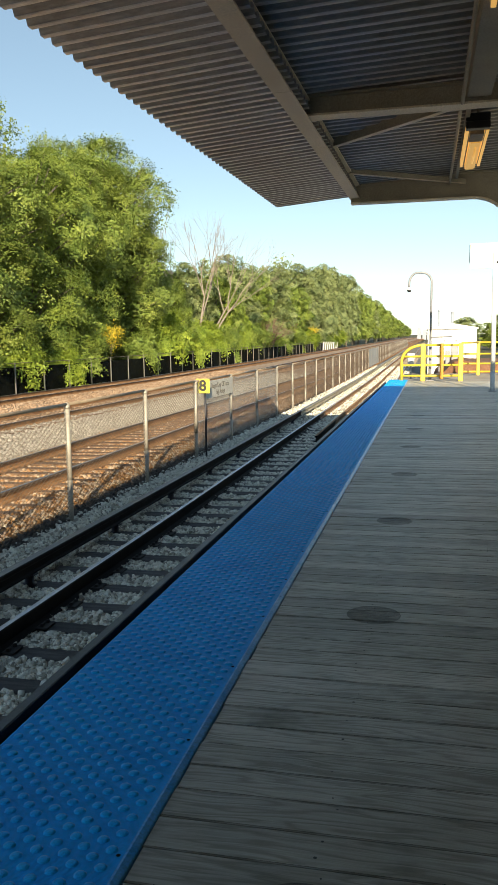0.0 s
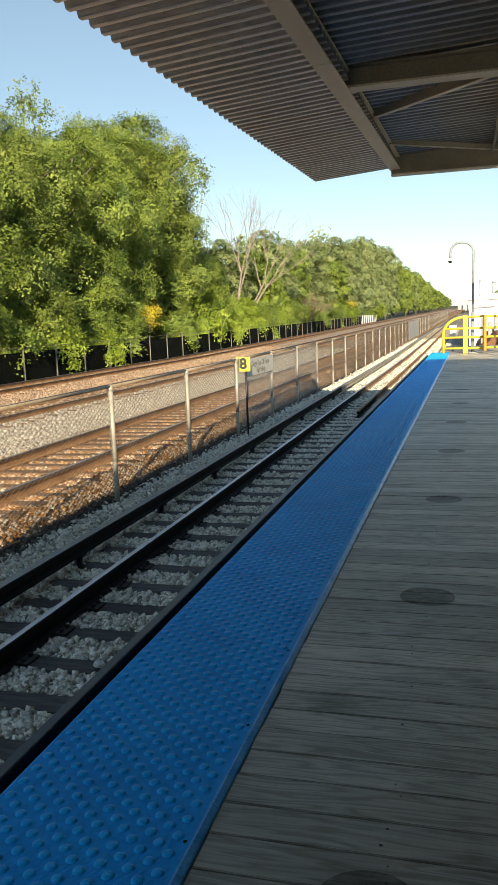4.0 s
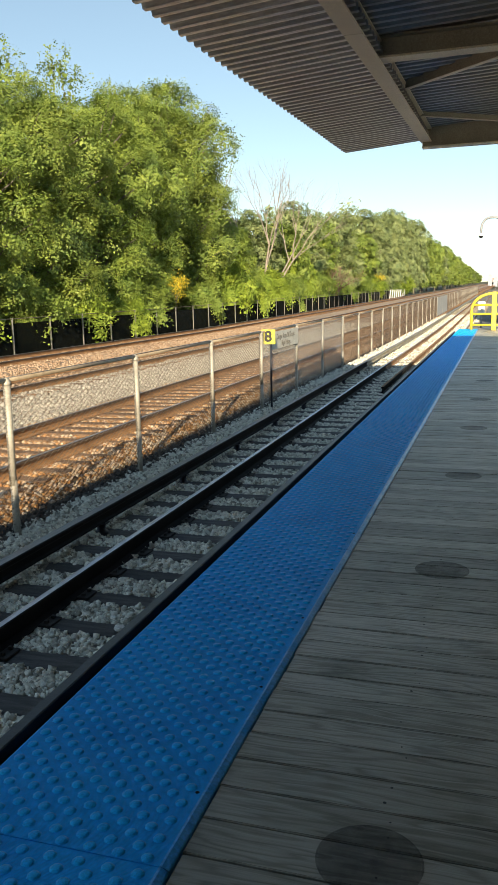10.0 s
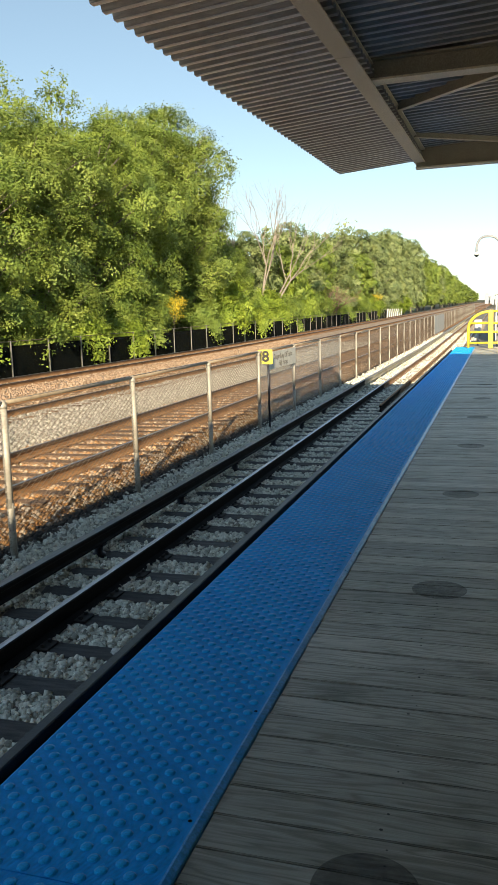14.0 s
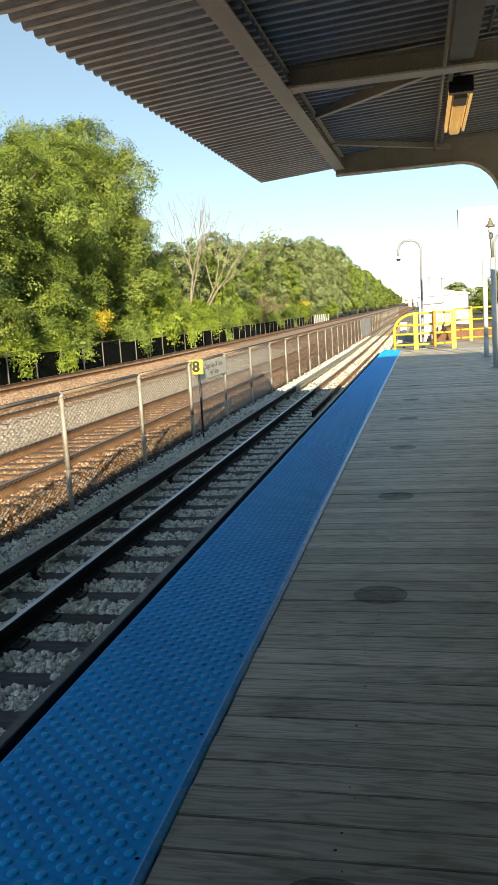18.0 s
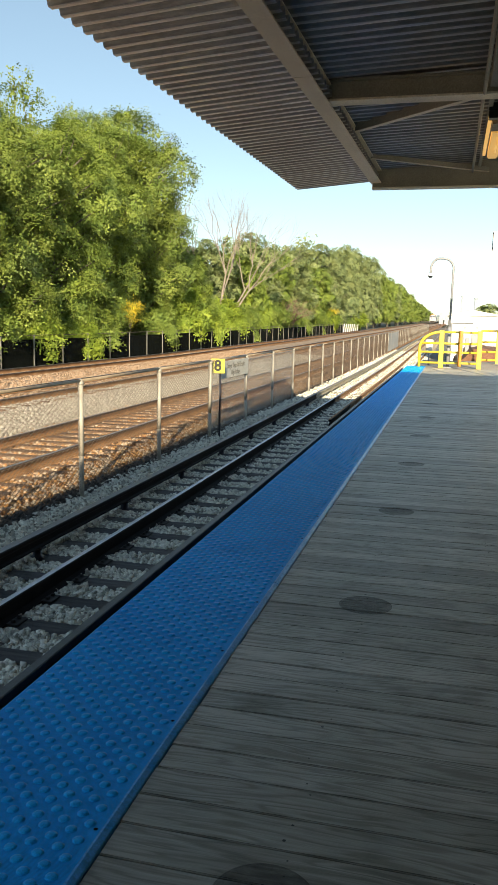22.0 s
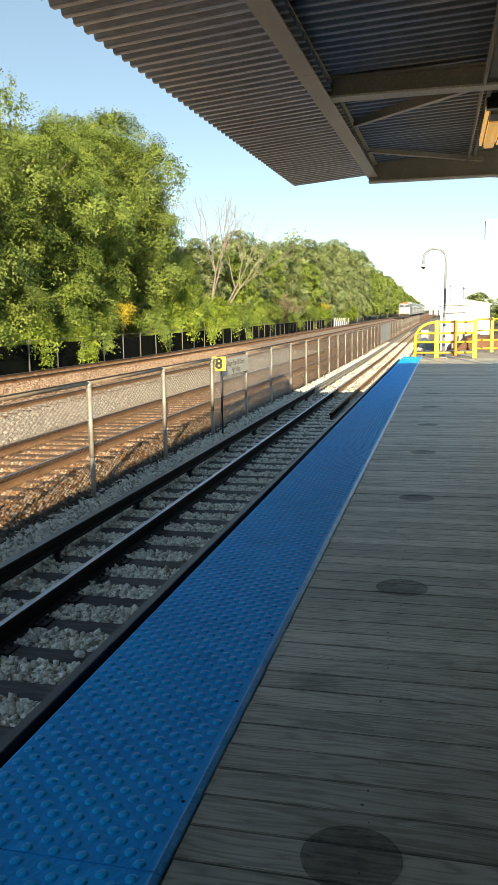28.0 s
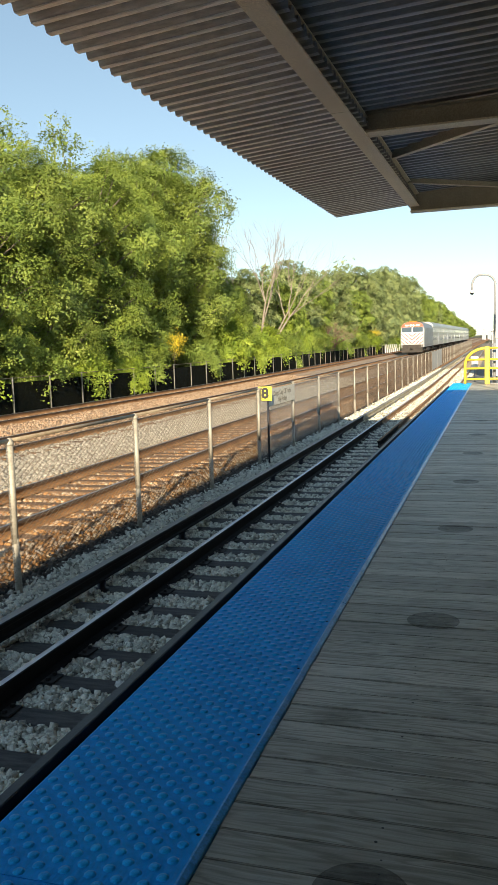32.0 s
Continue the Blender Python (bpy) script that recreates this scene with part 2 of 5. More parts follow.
M = {
    "plank": plank_mat("weathered_board"),
    "blue": surface("blue_polymer", (0.0, 0.38, 0.92), (0.0, 0.46, 0.99), 3, 260, 0.30, relief=0.10, depth=0.001, spec=0.10),
    # Plate darker than the domes: shade in its grooves put into the colour.
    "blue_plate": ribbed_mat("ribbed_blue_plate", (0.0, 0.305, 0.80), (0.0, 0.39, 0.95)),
    # Scuffed bevel edge; its grazing reflection is put in as a paler blue.
    "blue_worn_sheen": surface("worn_sheen_blue_edge", (0.0, 0.32, 0.80), (0.14, 0.50, 0.92), 7, 90, 0.3, relief=0.2, depth=0.001, spec=0.2),
    "rubber": surface("dark_edge_board", (0.010, 0.011, 0.018), (0.024, 0.026, 0.04), 4, 60, 0.45),
    # Near-black: the shade under the deck is put into the timber colour.
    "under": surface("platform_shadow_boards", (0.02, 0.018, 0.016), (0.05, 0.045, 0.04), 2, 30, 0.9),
    "railtop": surface("polished_rail_steel", (0.42, 0.45, 0.51), (0.58, 0.62, 0.70), 3, 50, 0.38, 1.0, 0.1, 0.001, (1, 0.1, 1)),
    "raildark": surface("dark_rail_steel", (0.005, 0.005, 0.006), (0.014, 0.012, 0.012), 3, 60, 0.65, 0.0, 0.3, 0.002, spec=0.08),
    "third_top": surface("worn_contact_steel", (0.16, 0.175, 0.20), (0.27, 0.29, 0.33), 3, 50, 0.4, 0.6, 0.1, 0.001, (1, 0.1, 1)),
    # Next four: sunlight past the canopy is put into the colour.
    "third_lit": surface("sunlit_tone_contact_rail", (0.34, 0.30, 0.22), (0.52, 0.47, 0.36), 3, 60, 0.7, 0.0, 0.3, 0.002, spec=0.3),
    "tie_lit": surface("sunlit_tone_tie", (0.20, 0.165, 0.12), (0.36, 0.31, 0.24), 3, 40, 0.9, stretch=(1, 6, 1), relief=0.6, depth=0.006, vary=0.25),
    "cream": surface("sunlit_tone_insulator", (0.52, 0.47, 0.34), (0.66, 0.61, 0.46), 6, 60, 0.6, relief=0.03),
    "rail_lit": surface("sunlit_tone_rail_steel", (0.22, 0.125, 0.065), (0.40, 0.245, 0.14), 3, 60, 0.75, 0.0, 0.3, 0.002, spec=0.3),
    "rail_head": surface("dark_brown_rail_head", (0.05, 0.032, 0.022), (0.11, 0.07, 0.048), 3, 60, 0.7, 0.1, 0.3, 0.002),
    "rust": surface("rusty_rail_steel", (0.24, 0.12, 0.05), (0.44, 0.24, 0.11), 2, 70, 0.8, 0.2, 0.4, 0.002),
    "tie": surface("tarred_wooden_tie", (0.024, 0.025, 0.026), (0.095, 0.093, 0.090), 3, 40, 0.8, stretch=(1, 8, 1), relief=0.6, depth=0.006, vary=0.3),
    "tie_brown": surface("rust_stained_tie", (0.10, 0.055, 0.03), (0.22, 0.13, 0.075), 3, 40, 0.9, stretch=(1, 6, 1), relief=0.6, depth=0.006, vary=0.25),
    "ballast": surface("ballast_bed", (0.12, 0.114, 0.10), (0.32, 0.30, 0.265), 4, 26, 0.95, relief=1.0, depth=0.03),
    "ballast_pale": surface("pale_ballast_bed", (0.40, 0.37, 0.32), (0.62, 0.59, 0.52), 4, 26, 0.95, relief=1.0, depth=0.03),
    "ballast_rust": surface("rusty_ballast_bed", (0.24, 0.11, 0.04), (0.44, 0.25, 0.12), 2, 24, 0.95, relief=1.0, depth=0.03),
    "stone": stone_mat("grey_ballast_stone", ((0.0, (0.27, 0.265, 0.22)), (0.4, (0.69, 0.675, 0.575)), (1.0, (0.93, 0.915, 0.80)))),
    "stone_dark": stone_mat("dark_ballast_stone", ((0.0, (0.025, 0.022, 0.02)), (0.5, (0.07, 0.06, 0.05)), (1.0, (0.15, 0.13, 0.11)))),
    "stone_pale": stone_mat("pale_ballast_stone", ((0.0, (0.23, 0.205, 0.17)), (0.5, (0.34, 0.31, 0.26)), (1.0, (0.48, 0.445, 0.38)))),
    "stone_white": surface("pale_limestone", (0.6, 0.58, 0.54), (0.75, 0.73, 0.68), 10, 60, 0.9),
    "stone_brown": stone_mat("brown_ballast_stone", ((0.0, (0.22, 0.14, 0.085)), (0.5, (0.36, 0.24, 0.155)), (1.0, (0.47, 0.35, 0.25)))),
    "ballast_brown": surface("brown_ballast_bed", (0.27, 0.19, 0.13), (0.46, 0.35, 0.26), 2, 24, 0.95, relief=1.0, depth=0.03),
    "stone_rust": stone_mat("rust_stained_stone", ((0.0, (0.24, 0.11, 0.04)), (0.45, (0.47, 0.25, 0.10)), (0.6, (0.50, 0.36, 0.24)), (1.0, (0.60, 0.49, 0.37)))),
    "soil": surface("bare_soil_and_grass", (0.045, 0.05, 0.022), (0.12, 0.105, 0.06), 0.6, 9, 0.95, relief=0.7, depth=0.05),
    "galv": surface("galvanised_steel", (0.32, 0.295, 0.25), (0.50, 0.465, 0.40), 5, 60, 0.55, 0.15, 0.1, 0.001),
    "pipe": surface("weathered_brown_pipe", (0.24, 0.185, 0.125), (0.40, 0.33, 0.24), 5, 60, 0.6, 0.1, 0.1, 0.001),
    "wire": plain("fence_wire", (0.13, 0.095, 0.07), 0.7, 0.0),
    "tie_steel": surface("sooty_plate_steel", (0.012, 0.011, 0.010), (0.035, 0.030, 0.026), 5, 60, 0.7, 0.2, 0.2, 0.001),
    "wall_paint": surface("dark_olive_wall_paint", (0.09, 0.085, 0.065), (0.14, 0.13, 0.10), 1.5, 60, 0.6, relief=0.05),
    "pale_grey": surface("pale_grey_paint", (0.48, 0.50, 0.52), (0.60, 0.61, 0.62), 3, 40, 0.5, relief=0.08),
    "post_grey": surface("dull_grey_posts", (0.16, 0.155, 0.14), (0.26, 0.25, 0.23), 5, 60, 0.7, 0.2, 0.1, 0.001),
    "screen_thick": sheer("grey_privacy_mesh", (0.50, 0.50, 0.49), 0.75),
    "tree_shade_sheet": sheer("tree_shade_dark", (0.005, 0.006, 0.004), 0.92),
    "screen": sheer("windscreen_mesh", (0.62, 0.60, 0.56), 0.16),
    # Rib bottoms use a paler tone than the bands: reflection painted in.
    "sheet": surface("mid_grey_corrugated_steel", (0.42, 0.405, 0.39), (0.56, 0.545, 0.525), 1.2, 30, 0.36, 0.25, 0.1, 0.001, (0.3, 2, 1)),
    "sheet_ridge": surface("rib_sheen_steel", (0.80, 0.78, 0.76), (0.90, 0.885, 0.86), 1.2, 30, 0.3, 0.35, 0.1, 0.001, (0.3, 2, 1)),
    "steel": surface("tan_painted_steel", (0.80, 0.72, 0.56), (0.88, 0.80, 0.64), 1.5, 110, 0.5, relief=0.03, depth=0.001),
    "steel_dark": surface("dark_olive_steel", (0.30, 0.28, 0.215), (0.43, 0.40, 0.315), 1.5, 90, 0.55, relief=0.03, depth=0.001),
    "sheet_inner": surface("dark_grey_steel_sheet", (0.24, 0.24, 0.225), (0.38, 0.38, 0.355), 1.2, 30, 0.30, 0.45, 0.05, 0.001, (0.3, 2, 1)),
    "yellow": surface("yellow_paint", (0.66, 0.49, 0.04), (0.76, 0.58, 0.07), 3, 50, 0.45, relief=0.1),
    "white": surface("white_paint", (0.72, 0.72, 0.70), (0.82, 0.82, 0.80), 2, 40, 0.5, relief=0.08),
    "grey": surface("grey_paint", (0.22, 0.23, 0.25), (0.31, 0.32, 0.34), 3, 40, 0.5, relief=0.08),
    "concrete": surface("pale_concrete", (0.36, 0.31, 0.25), (0.48, 0.43, 0.36), 1.5, 30, 0.85, relief=0.2),
    "rust_soil": surface("reddish_earth", (0.16, 0.075, 0.04), (0.28, 0.14, 0.08), 0.8, 12, 0.95, relief=0.6, depth=0.05),
    "orange": surface("orange_yellow_paint", (0.48, 0.19, 0.005), (0.58, 0.25, 0.01), 3, 50, 0.45, relief=0.1),
    "shade_metal": surface("dull_lamp_metal", (0.16, 0.14, 0.11), (0.26, 0.23, 0.19), 8, 60, 0.5, 0.3, 0.1, 0.001),
    # Bluish pale tone: the haze of distance is put into the colour.
    "haze": surface("haze_toned_concrete", (0.30, 0.34, 0.40), (0.38, 0.42, 0.48), 0.2, 2, 0.9, relief=0.0),
    "twig": surface("reddish_twigs", (0.20, 0.12, 0.085), (0.32, 0.21, 0.16), 3, 20, 0.9, relief=0.2),
    "black": plain("black_plastic", (0.012, 0.012, 0.013), 0.35),
    "bark": surface("tree_bark", (0.09, 0.075, 0.06), (0.20, 0.17, 0.14), 3, 20, 0.9, relief=0.8, depth=0.02, stretch=(1, 1, 0.3)),
    "deadwood": surface("bare_grey_wood", (0.20, 0.165, 0.13), (0.34, 0.29, 0.24), 3, 20, 0.85, relief=0.4, depth=0.01),
    "leaf_a": leaf_mat("green_leaves", ((0.0, (0.165, 0.225, 0.046)), (0.6, (0.210, 0.275, 0.056)), (1.0, (0.272, 0.330, 0.074)))),
    "leaf_b": leaf_mat("yellow_green_leaves", ((0.0, (0.170, 0.225, 0.048)), (0.6, (0.215, 0.275, 0.060)), (1.0, (0.270, 0.320, 0.080)))),
    "leaf_c": leaf_mat("dull_green_leaves", ((0.0, (0.185, 0.225, 0.095)), (0.6, (0.235, 0.280, 0.120)), (1.0, (0.290, 0.325, 0.150)))),
    "leaf_d": leaf_mat("bright_green_leaves", ((0.0, (0.200, 0.270, 0.036)), (0.6, (0.265, 0.345, 0.050)), (1.0, (0.345, 0.405, 0.070)))),
    "leaf_y": leaf_mat("golden_leaves", ((0.0, (0.36, 0.30, 0.03)), (0.5, (0.56, 0.42, 0.04)), (1.0, (0.72, 0.55, 0.06)))),
}


# ---------------------------------------------------------------- mesh helpers
def box(bm, x0, x1, y0, y1, z0, z1, m=None):
    vs = [bm.verts.new((x, y, z)) for z in (z0, z1) for y in (y0, y1) for x in (x0, x1)]
    if m is not None:
        for v in vs:
            v.co = m @ v.co
    for f in ((0, 2, 3, 1), (4, 5, 7, 6), (0, 1, 5, 4), (2, 6, 7, 3), (0, 4, 6, 2), (1, 3, 7, 5)):
        bm.faces.new([vs[k] for k in f])
    return bm


def tube(bm, pts, radii, seg=8, caps=True):
    """A round bar through the points, with a radius at each."""
    pts = [Vector(p) for p in pts]
    if not hasattr(radii, "__len__"):
        radii = [radii] * len(pts)
    rings, ref = [], None
    for i, p in enumerate(pts):
        d = (pts[min(i + 1, len(pts) - 1)] - pts[max(i - 1, 0)]).normalized()
        if ref is None:
            ref = d.orthogonal().normalized()
        u = (ref - d * ref.dot(d)).normalized()
        ref, w = u, d.cross(u)
        rings.append([bm.verts.new(p + (u * math.cos(a) + w * math.sin(a)) * radii[i]) for a in (2 * math.pi * k / seg for k in range(seg))])
    for a, b in zip(rings, rings[1:]):
        for k in range(seg):
            f = bm.faces.new((a[k], a[(k + 1) % seg], b[(k + 1) % seg], b[k]))
            f.smooth = seg > 5
    if caps:
        bm.faces.new(rings[0][::-1])
        bm.faces.new(rings[-1])
    return bm


def extrude_y(bm, profile, ys, place=lambda y: (0.0, 0.0), close=True):
    """A cross-section in x, z swept along y; place(y) shifts it."""
    rings = []
    for y in ys:
        dx, dz = place(y)
        rings.append([bm.verts.new((x + dx, y, z + dz)) for x, z in profile])
    k = len(profile)
    for a, b in zip(rings, rings[1:]):
        for i in range(k if close else k - 1):
            j = (i + 1) % k
            bm.faces.new((a[i], a[j], b[j], b[i]))
    if close:
        bm.faces.new(rings[0][::-1])
        bm.faces.new(rings[-1])
    return bm


def link_mesh(name, bm, material, parent=None, label=""):
    me = bpy.data.meshes.new(name)
    bmesh.ops.recalc_face_normals(bm, faces=bm.faces)
    bm.to_mesh(me)
    bm.free()
    me.materials.append(material)
    ob = new(name, me)
    if parent is not None:
        ob.parent = parent
    if label:
        ob["label"] = label
    return ob


def part(name, bm, material, parent, label=""):
    return link_mesh(name, bm, material, parent, label)


def thing(name, label, category, group="", kind="", at=(0, 0, 0)):
    ob = new(name)
    ob.empty_display_size = 0.2
    ob.location = at
    return tagged(ob, label, category, group, kind)


def soft_edges(bm, width=0.004, segments=1):
    bmesh.ops.bevel(bm, geom=bm.edges[:], offset=width, segments=segments, affect="EDGES", clamp_overlap=True)
    return bm


def raw_mesh(name, verts, faces, material, parent=None):
    """A mesh from numpy arrays of corners and of equal-sized faces."""
    me = bpy.data.meshes.new(name)
    verts, faces = np.asarray(verts, np.float32), np.asarray(faces, np.int32)
    k = faces.shape[1]
    me.vertices.add(len(verts))
    me.vertices.foreach_set("co", verts.ravel())
    me.loops.add(faces.size)
    me.loops.foreach_set("vertex_index", faces.ravel())
    me.polygons.add(len(faces))
    me.polygons.foreach_set("loop_start", np.arange(0, faces.size, k, dtype=np.int32))
    me.update(calc_edges=True)
    me.validate()
    me.materials.append(material)
    ob = new(name, me)
    if parent is not None:
        ob.parent = parent
    return ob


# ---------------------------------------------------------------- the lie of the land
def grade(y):
    """The railway climbs gently ahead of the platform."""
    return 0.0034 * min(max(y - 10, 0), 35) + 0.0098 * max(y - 45, 0)


def bend(y):
    """The main line drifts a little towards the platform side."""
    return 0.005 * max(y - 20, 0)


BALLAST_Z = -1.19          # top of the ballast beside the platform
RAIL_Z = -1.0              # top of the transit running rails
MAIN_Z = -0.80             # top of the main line rails
FENCE_X = -3.92
TRACKS = (-6.0, -11.1, -15.9)


def bed_z(x):
    """Height of the stone bed across the railway."""
    knots = ((-17.8, -1.55), (-16.9, -1.0), (-14.6, -0.98), (-13.8, -1.03), (-10.6, -0.98), (-9.0, -1.06), (-4.7, -0.99), (-4.25, -0.99), (-3.6, -1.13), (-3.2, BALLAST_Z), (4.0, BALLAST_Z))
    return float(np.interp(x, [k[0] for k in knots], [k[1] for k in knots]))


def run_ys(y0, y1):
    ys, y = [], y0
    while y < y1:
        ys.append(y)
        y += 2.0 if y < 60 else 10.0
    return ys + [y1]


# ground: one sheet to the horizon
bm = bmesh.new()
gx = [-1800, -400, -120, -60, -30, -22, -19, -17.5, -10, -4, 0, 4, 8, 20, 60, 200, 1800]
gz = [-3, -3, -2.4, -2.0, -1.7, -1.6, -1.6, -1.75, -1.5, -1.5, -1.5, -1.5, -1.5, -1.6, -1.8, -2.5, -3]
gy = [-300, -60, 0, 20, 40, 60, 80, 100, 130, 170, 220, 300, 450, 700, 1200, 3500]
grid = [[bm.verts.new((x, y, z + grade(y))) for x, z in zip(gx, gz)] for y in gy]
for a, b in zip(grid, grid[1:]):
    for i in range(len(gx) - 1):
        bm.faces.new((a[i], a[i + 1], b[i + 1], b[i]))
tagged(link_mesh("ground", bm, M["soil"]), "bare soil and weeds beside the railway", "ground", kind="structure")


def bed(name, xs, y0, y1, material, label):
    bm = bmesh.new()
    prof = [(x, bed_z(x)) for x in xs]
    extrude_y(bm, prof, run_ys(y0, y1), lambda y: (bend(y) if max(xs) < -3.9 else 0, grade(y)), close=False)
    return tagged(link_mesh(name, bm, material), label, "ballast", kind="structure")


bed("ballast_bed_transit", (-4.05, -3.6, -3.2, -2, -0.5, 0.8), -20, 260, M["ballast"], "grey crushed stone bed under the transit track")
# Unseen pale bed, added as a reflector for the canopy underside.
bed("ballast_bed_opposite", (5.05, 6, 8, 10, 14), -45, 26, M["ballast_pale"], "pale bed added out of view to bounce light under the canopy")
bed("ballast_bed_inner", (-7.6, -7, -5, -4.25, -4.03), -20, 600, M["ballast_rust"], "rust-stained stone bed under the nearest main line track")
bed("ballast_bed_outer", (-17.8, -16.9, -14.6, -13.8, -10.6, -9.0, -7.58), -20, 600, M["ballast_brown"], "brown stone bed under the outer main line tracks")


# ---------------------------------------------------------------- rails and ties
def rail_profile(h=0.17, head=0.036, foot=0.07):
    return [(-foot, -h), (foot, -h), (foot, -h + 0.012), (0.012, -h + 0.035), (0.009, -0.045), (head, -0.036), (head, -0.008), (head - 0.008, 0),
            (-head + 0.008, 0), (-head, -0.008), (-head, -0.036), (-0.009, -0.045), (-0.012, -h + 0.035), (-foot, -h + 0.012)]


def rail(name, x, top, y0, y1, body, crown, label, main=False, h=0.17, head=0.036, foot=0.07):
    """A steel rail with its worn running surface as a part."""
    t = thing(name, label, "rail", kind="structure")
    ys = run_ys(y0, y1)
    where = lambda y: (x + (bend(y) if main else 0.0), top + grade(y))
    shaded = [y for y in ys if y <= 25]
    # Past y 25 transit rails take a tone with the sunlight in it.
    for stretch, steel in ((shaded, body), (shaded[-1:] + [y for y in ys if y > 25], body if main else M["rail_lit"])):
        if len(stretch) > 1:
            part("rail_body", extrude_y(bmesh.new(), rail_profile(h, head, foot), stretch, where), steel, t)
    if main:
        c = head + 0.003
        part("rail_head", extrude_y(bmesh.new(), [(-c, -0.040), (c, -0.040), (c, -0.006), (c - 0.008, 0.0008), (-c + 0.008, 0.0008), (-c, -0.006)], ys, where), M["rail_head"], t, "dark brown rail head")
    c = head - 0.010
    part("running_surface", extrude_y(bmesh.new(), [(-c, 0.001), (c, 0.001), (c - 0.004, 0.003), (-c + 0.004, 0.003)], ys, where), crown, t, "worn bright running surface")
    return t


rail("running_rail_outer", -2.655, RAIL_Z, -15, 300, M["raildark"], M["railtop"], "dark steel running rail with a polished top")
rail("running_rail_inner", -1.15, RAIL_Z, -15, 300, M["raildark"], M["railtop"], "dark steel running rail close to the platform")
rail("guard_rail", -1.98, RAIL_Z - 0.01, 19.4, 120, M["raildark"], M["rust"], "rusty guard rail between the running rails")
for k, x in enumerate(TRACKS):
    for s in (-0.755, 0.755):
        rail("main_line_rail_%d%s" % (k + 1, "a" if s > 0 else "b"), x + s, MAIN_Z, -15, 600, M["rust"], M["railtop"], "rusty main line rail with a worn top", True)

third = thing("third_rail", "heavy dark contact rail on insulated supports", "third rail", kind="structure")
# Contact bar beyond the canopy shade is paler: sunlight put into the colour.
for stretch, steel in ((run_ys(-15, 25), M["raildark"]), (run_ys(25, 150), M["third_lit"])):
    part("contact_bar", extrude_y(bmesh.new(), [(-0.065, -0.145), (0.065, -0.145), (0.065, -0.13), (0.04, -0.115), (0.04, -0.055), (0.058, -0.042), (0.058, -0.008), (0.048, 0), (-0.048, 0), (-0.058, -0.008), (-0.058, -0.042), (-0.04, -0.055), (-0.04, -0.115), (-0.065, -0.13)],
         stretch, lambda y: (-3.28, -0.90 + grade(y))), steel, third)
part("contact_surface", extrude_y(bmesh.new(), [(-0.046, 0.001), (0.046, 0.001), (0.042, 0.003), (-0.042, 0.003)], run_ys(-15, 150), lambda y: (-3.28, -0.90 + grade(y))), M["third_top"], third, "worn bright contact surface")


def support_mesh():
    bm = bmesh.new()
    tube(bm, [(0, 0, -0.29), (0, 0, -0.25), (0, 0, -0.24), (0, 0, -0.15)], [0.075, 0.075, 0.05, 0.045], 10)
    box(bm, -0.075, 0.075, -0.05, 0.05, -0.165, -0.148)
    return bm


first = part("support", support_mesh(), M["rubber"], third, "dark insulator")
# Cream copy for the open stretch: sunlight painted into the insulator colour.
pale = part("support", support_mesh(), M["cream"], third, "insulator in its sunlit cream tone")
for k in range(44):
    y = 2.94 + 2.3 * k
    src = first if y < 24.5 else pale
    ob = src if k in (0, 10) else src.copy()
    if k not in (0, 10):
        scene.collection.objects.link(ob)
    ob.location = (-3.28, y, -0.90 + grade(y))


def tie_mesh(name, length, width, depth, material, seed):
    rnd = random.Random(seed)
    bm = box(bmesh.new(), -length / 2, length / 2, -width / 2, width / 2, -depth, 0)
    soft_edges(bm, 0.012)
    for v in bm.verts:
        v.co += Vector((rnd.uniform(-0.02, 0.02), rnd.uniform(-0.006, 0.006), rnd.uniform(-0.006, 0.004)))
    me = bpy.data.meshes.new(name)
    bm.to_mesh(me)
    bm.free()
    me.materials.append(material)
    return me


def tie_run(name, label, x, top, y0, step, count, length, width, material, main, seed, beyond=None):
    holder = thing(name, label, "railway ties", kind="structure")
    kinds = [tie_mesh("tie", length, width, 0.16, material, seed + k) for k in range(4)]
    # beyond: tie colour with sunlight painted in, for the stretch past the shade.
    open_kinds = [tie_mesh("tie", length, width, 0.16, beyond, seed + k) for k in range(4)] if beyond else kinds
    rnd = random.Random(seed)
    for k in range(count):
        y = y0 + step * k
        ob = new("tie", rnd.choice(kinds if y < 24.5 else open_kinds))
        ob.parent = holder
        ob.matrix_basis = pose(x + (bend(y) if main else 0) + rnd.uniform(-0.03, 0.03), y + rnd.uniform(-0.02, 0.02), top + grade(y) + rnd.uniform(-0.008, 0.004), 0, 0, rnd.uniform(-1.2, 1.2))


tie_run("transit_track_ties", "dark tarred wooden ties under the transit track", -1.95, RAIL_Z - 0.168, 6.45 - 0.573 * 14, 0.573, 190, 2.75, 0.23, M["tie"], False, 5, M["tie_lit"])
for k, (x, count) in enumerate(zip(TRACKS, (200, 160, 160))):
    tie_run("main_line_ties_%d" % (k + 1), "brown rust-stained wooden ties under a main line track", x, MAIN_Z - 0.166, 3, 0.53, count, 2.6, 0.23, M["tie_brown"], True, 20 + k)


# tie plates with spikes under the running rails
plates = thing("tie_plates", "dark steel tie plates with spikes under the rails", "tie plates", kind="structure")
bm = soft_edges(box(bmesh.new(), -0.16, 0.16, -0.09, 0.09, 0.0, 0.018), 0.004)
for sx in (-0.105, 0.105):
    for sy in (-0.05, 0.05):
        box(bm, sx - 0.014, sx + 0.014, sy - 0.012, sy + 0.012, 0.018, 0.042)
plate0 = part("tie_plate", bm, M["tie_steel"], plates)
made = 0
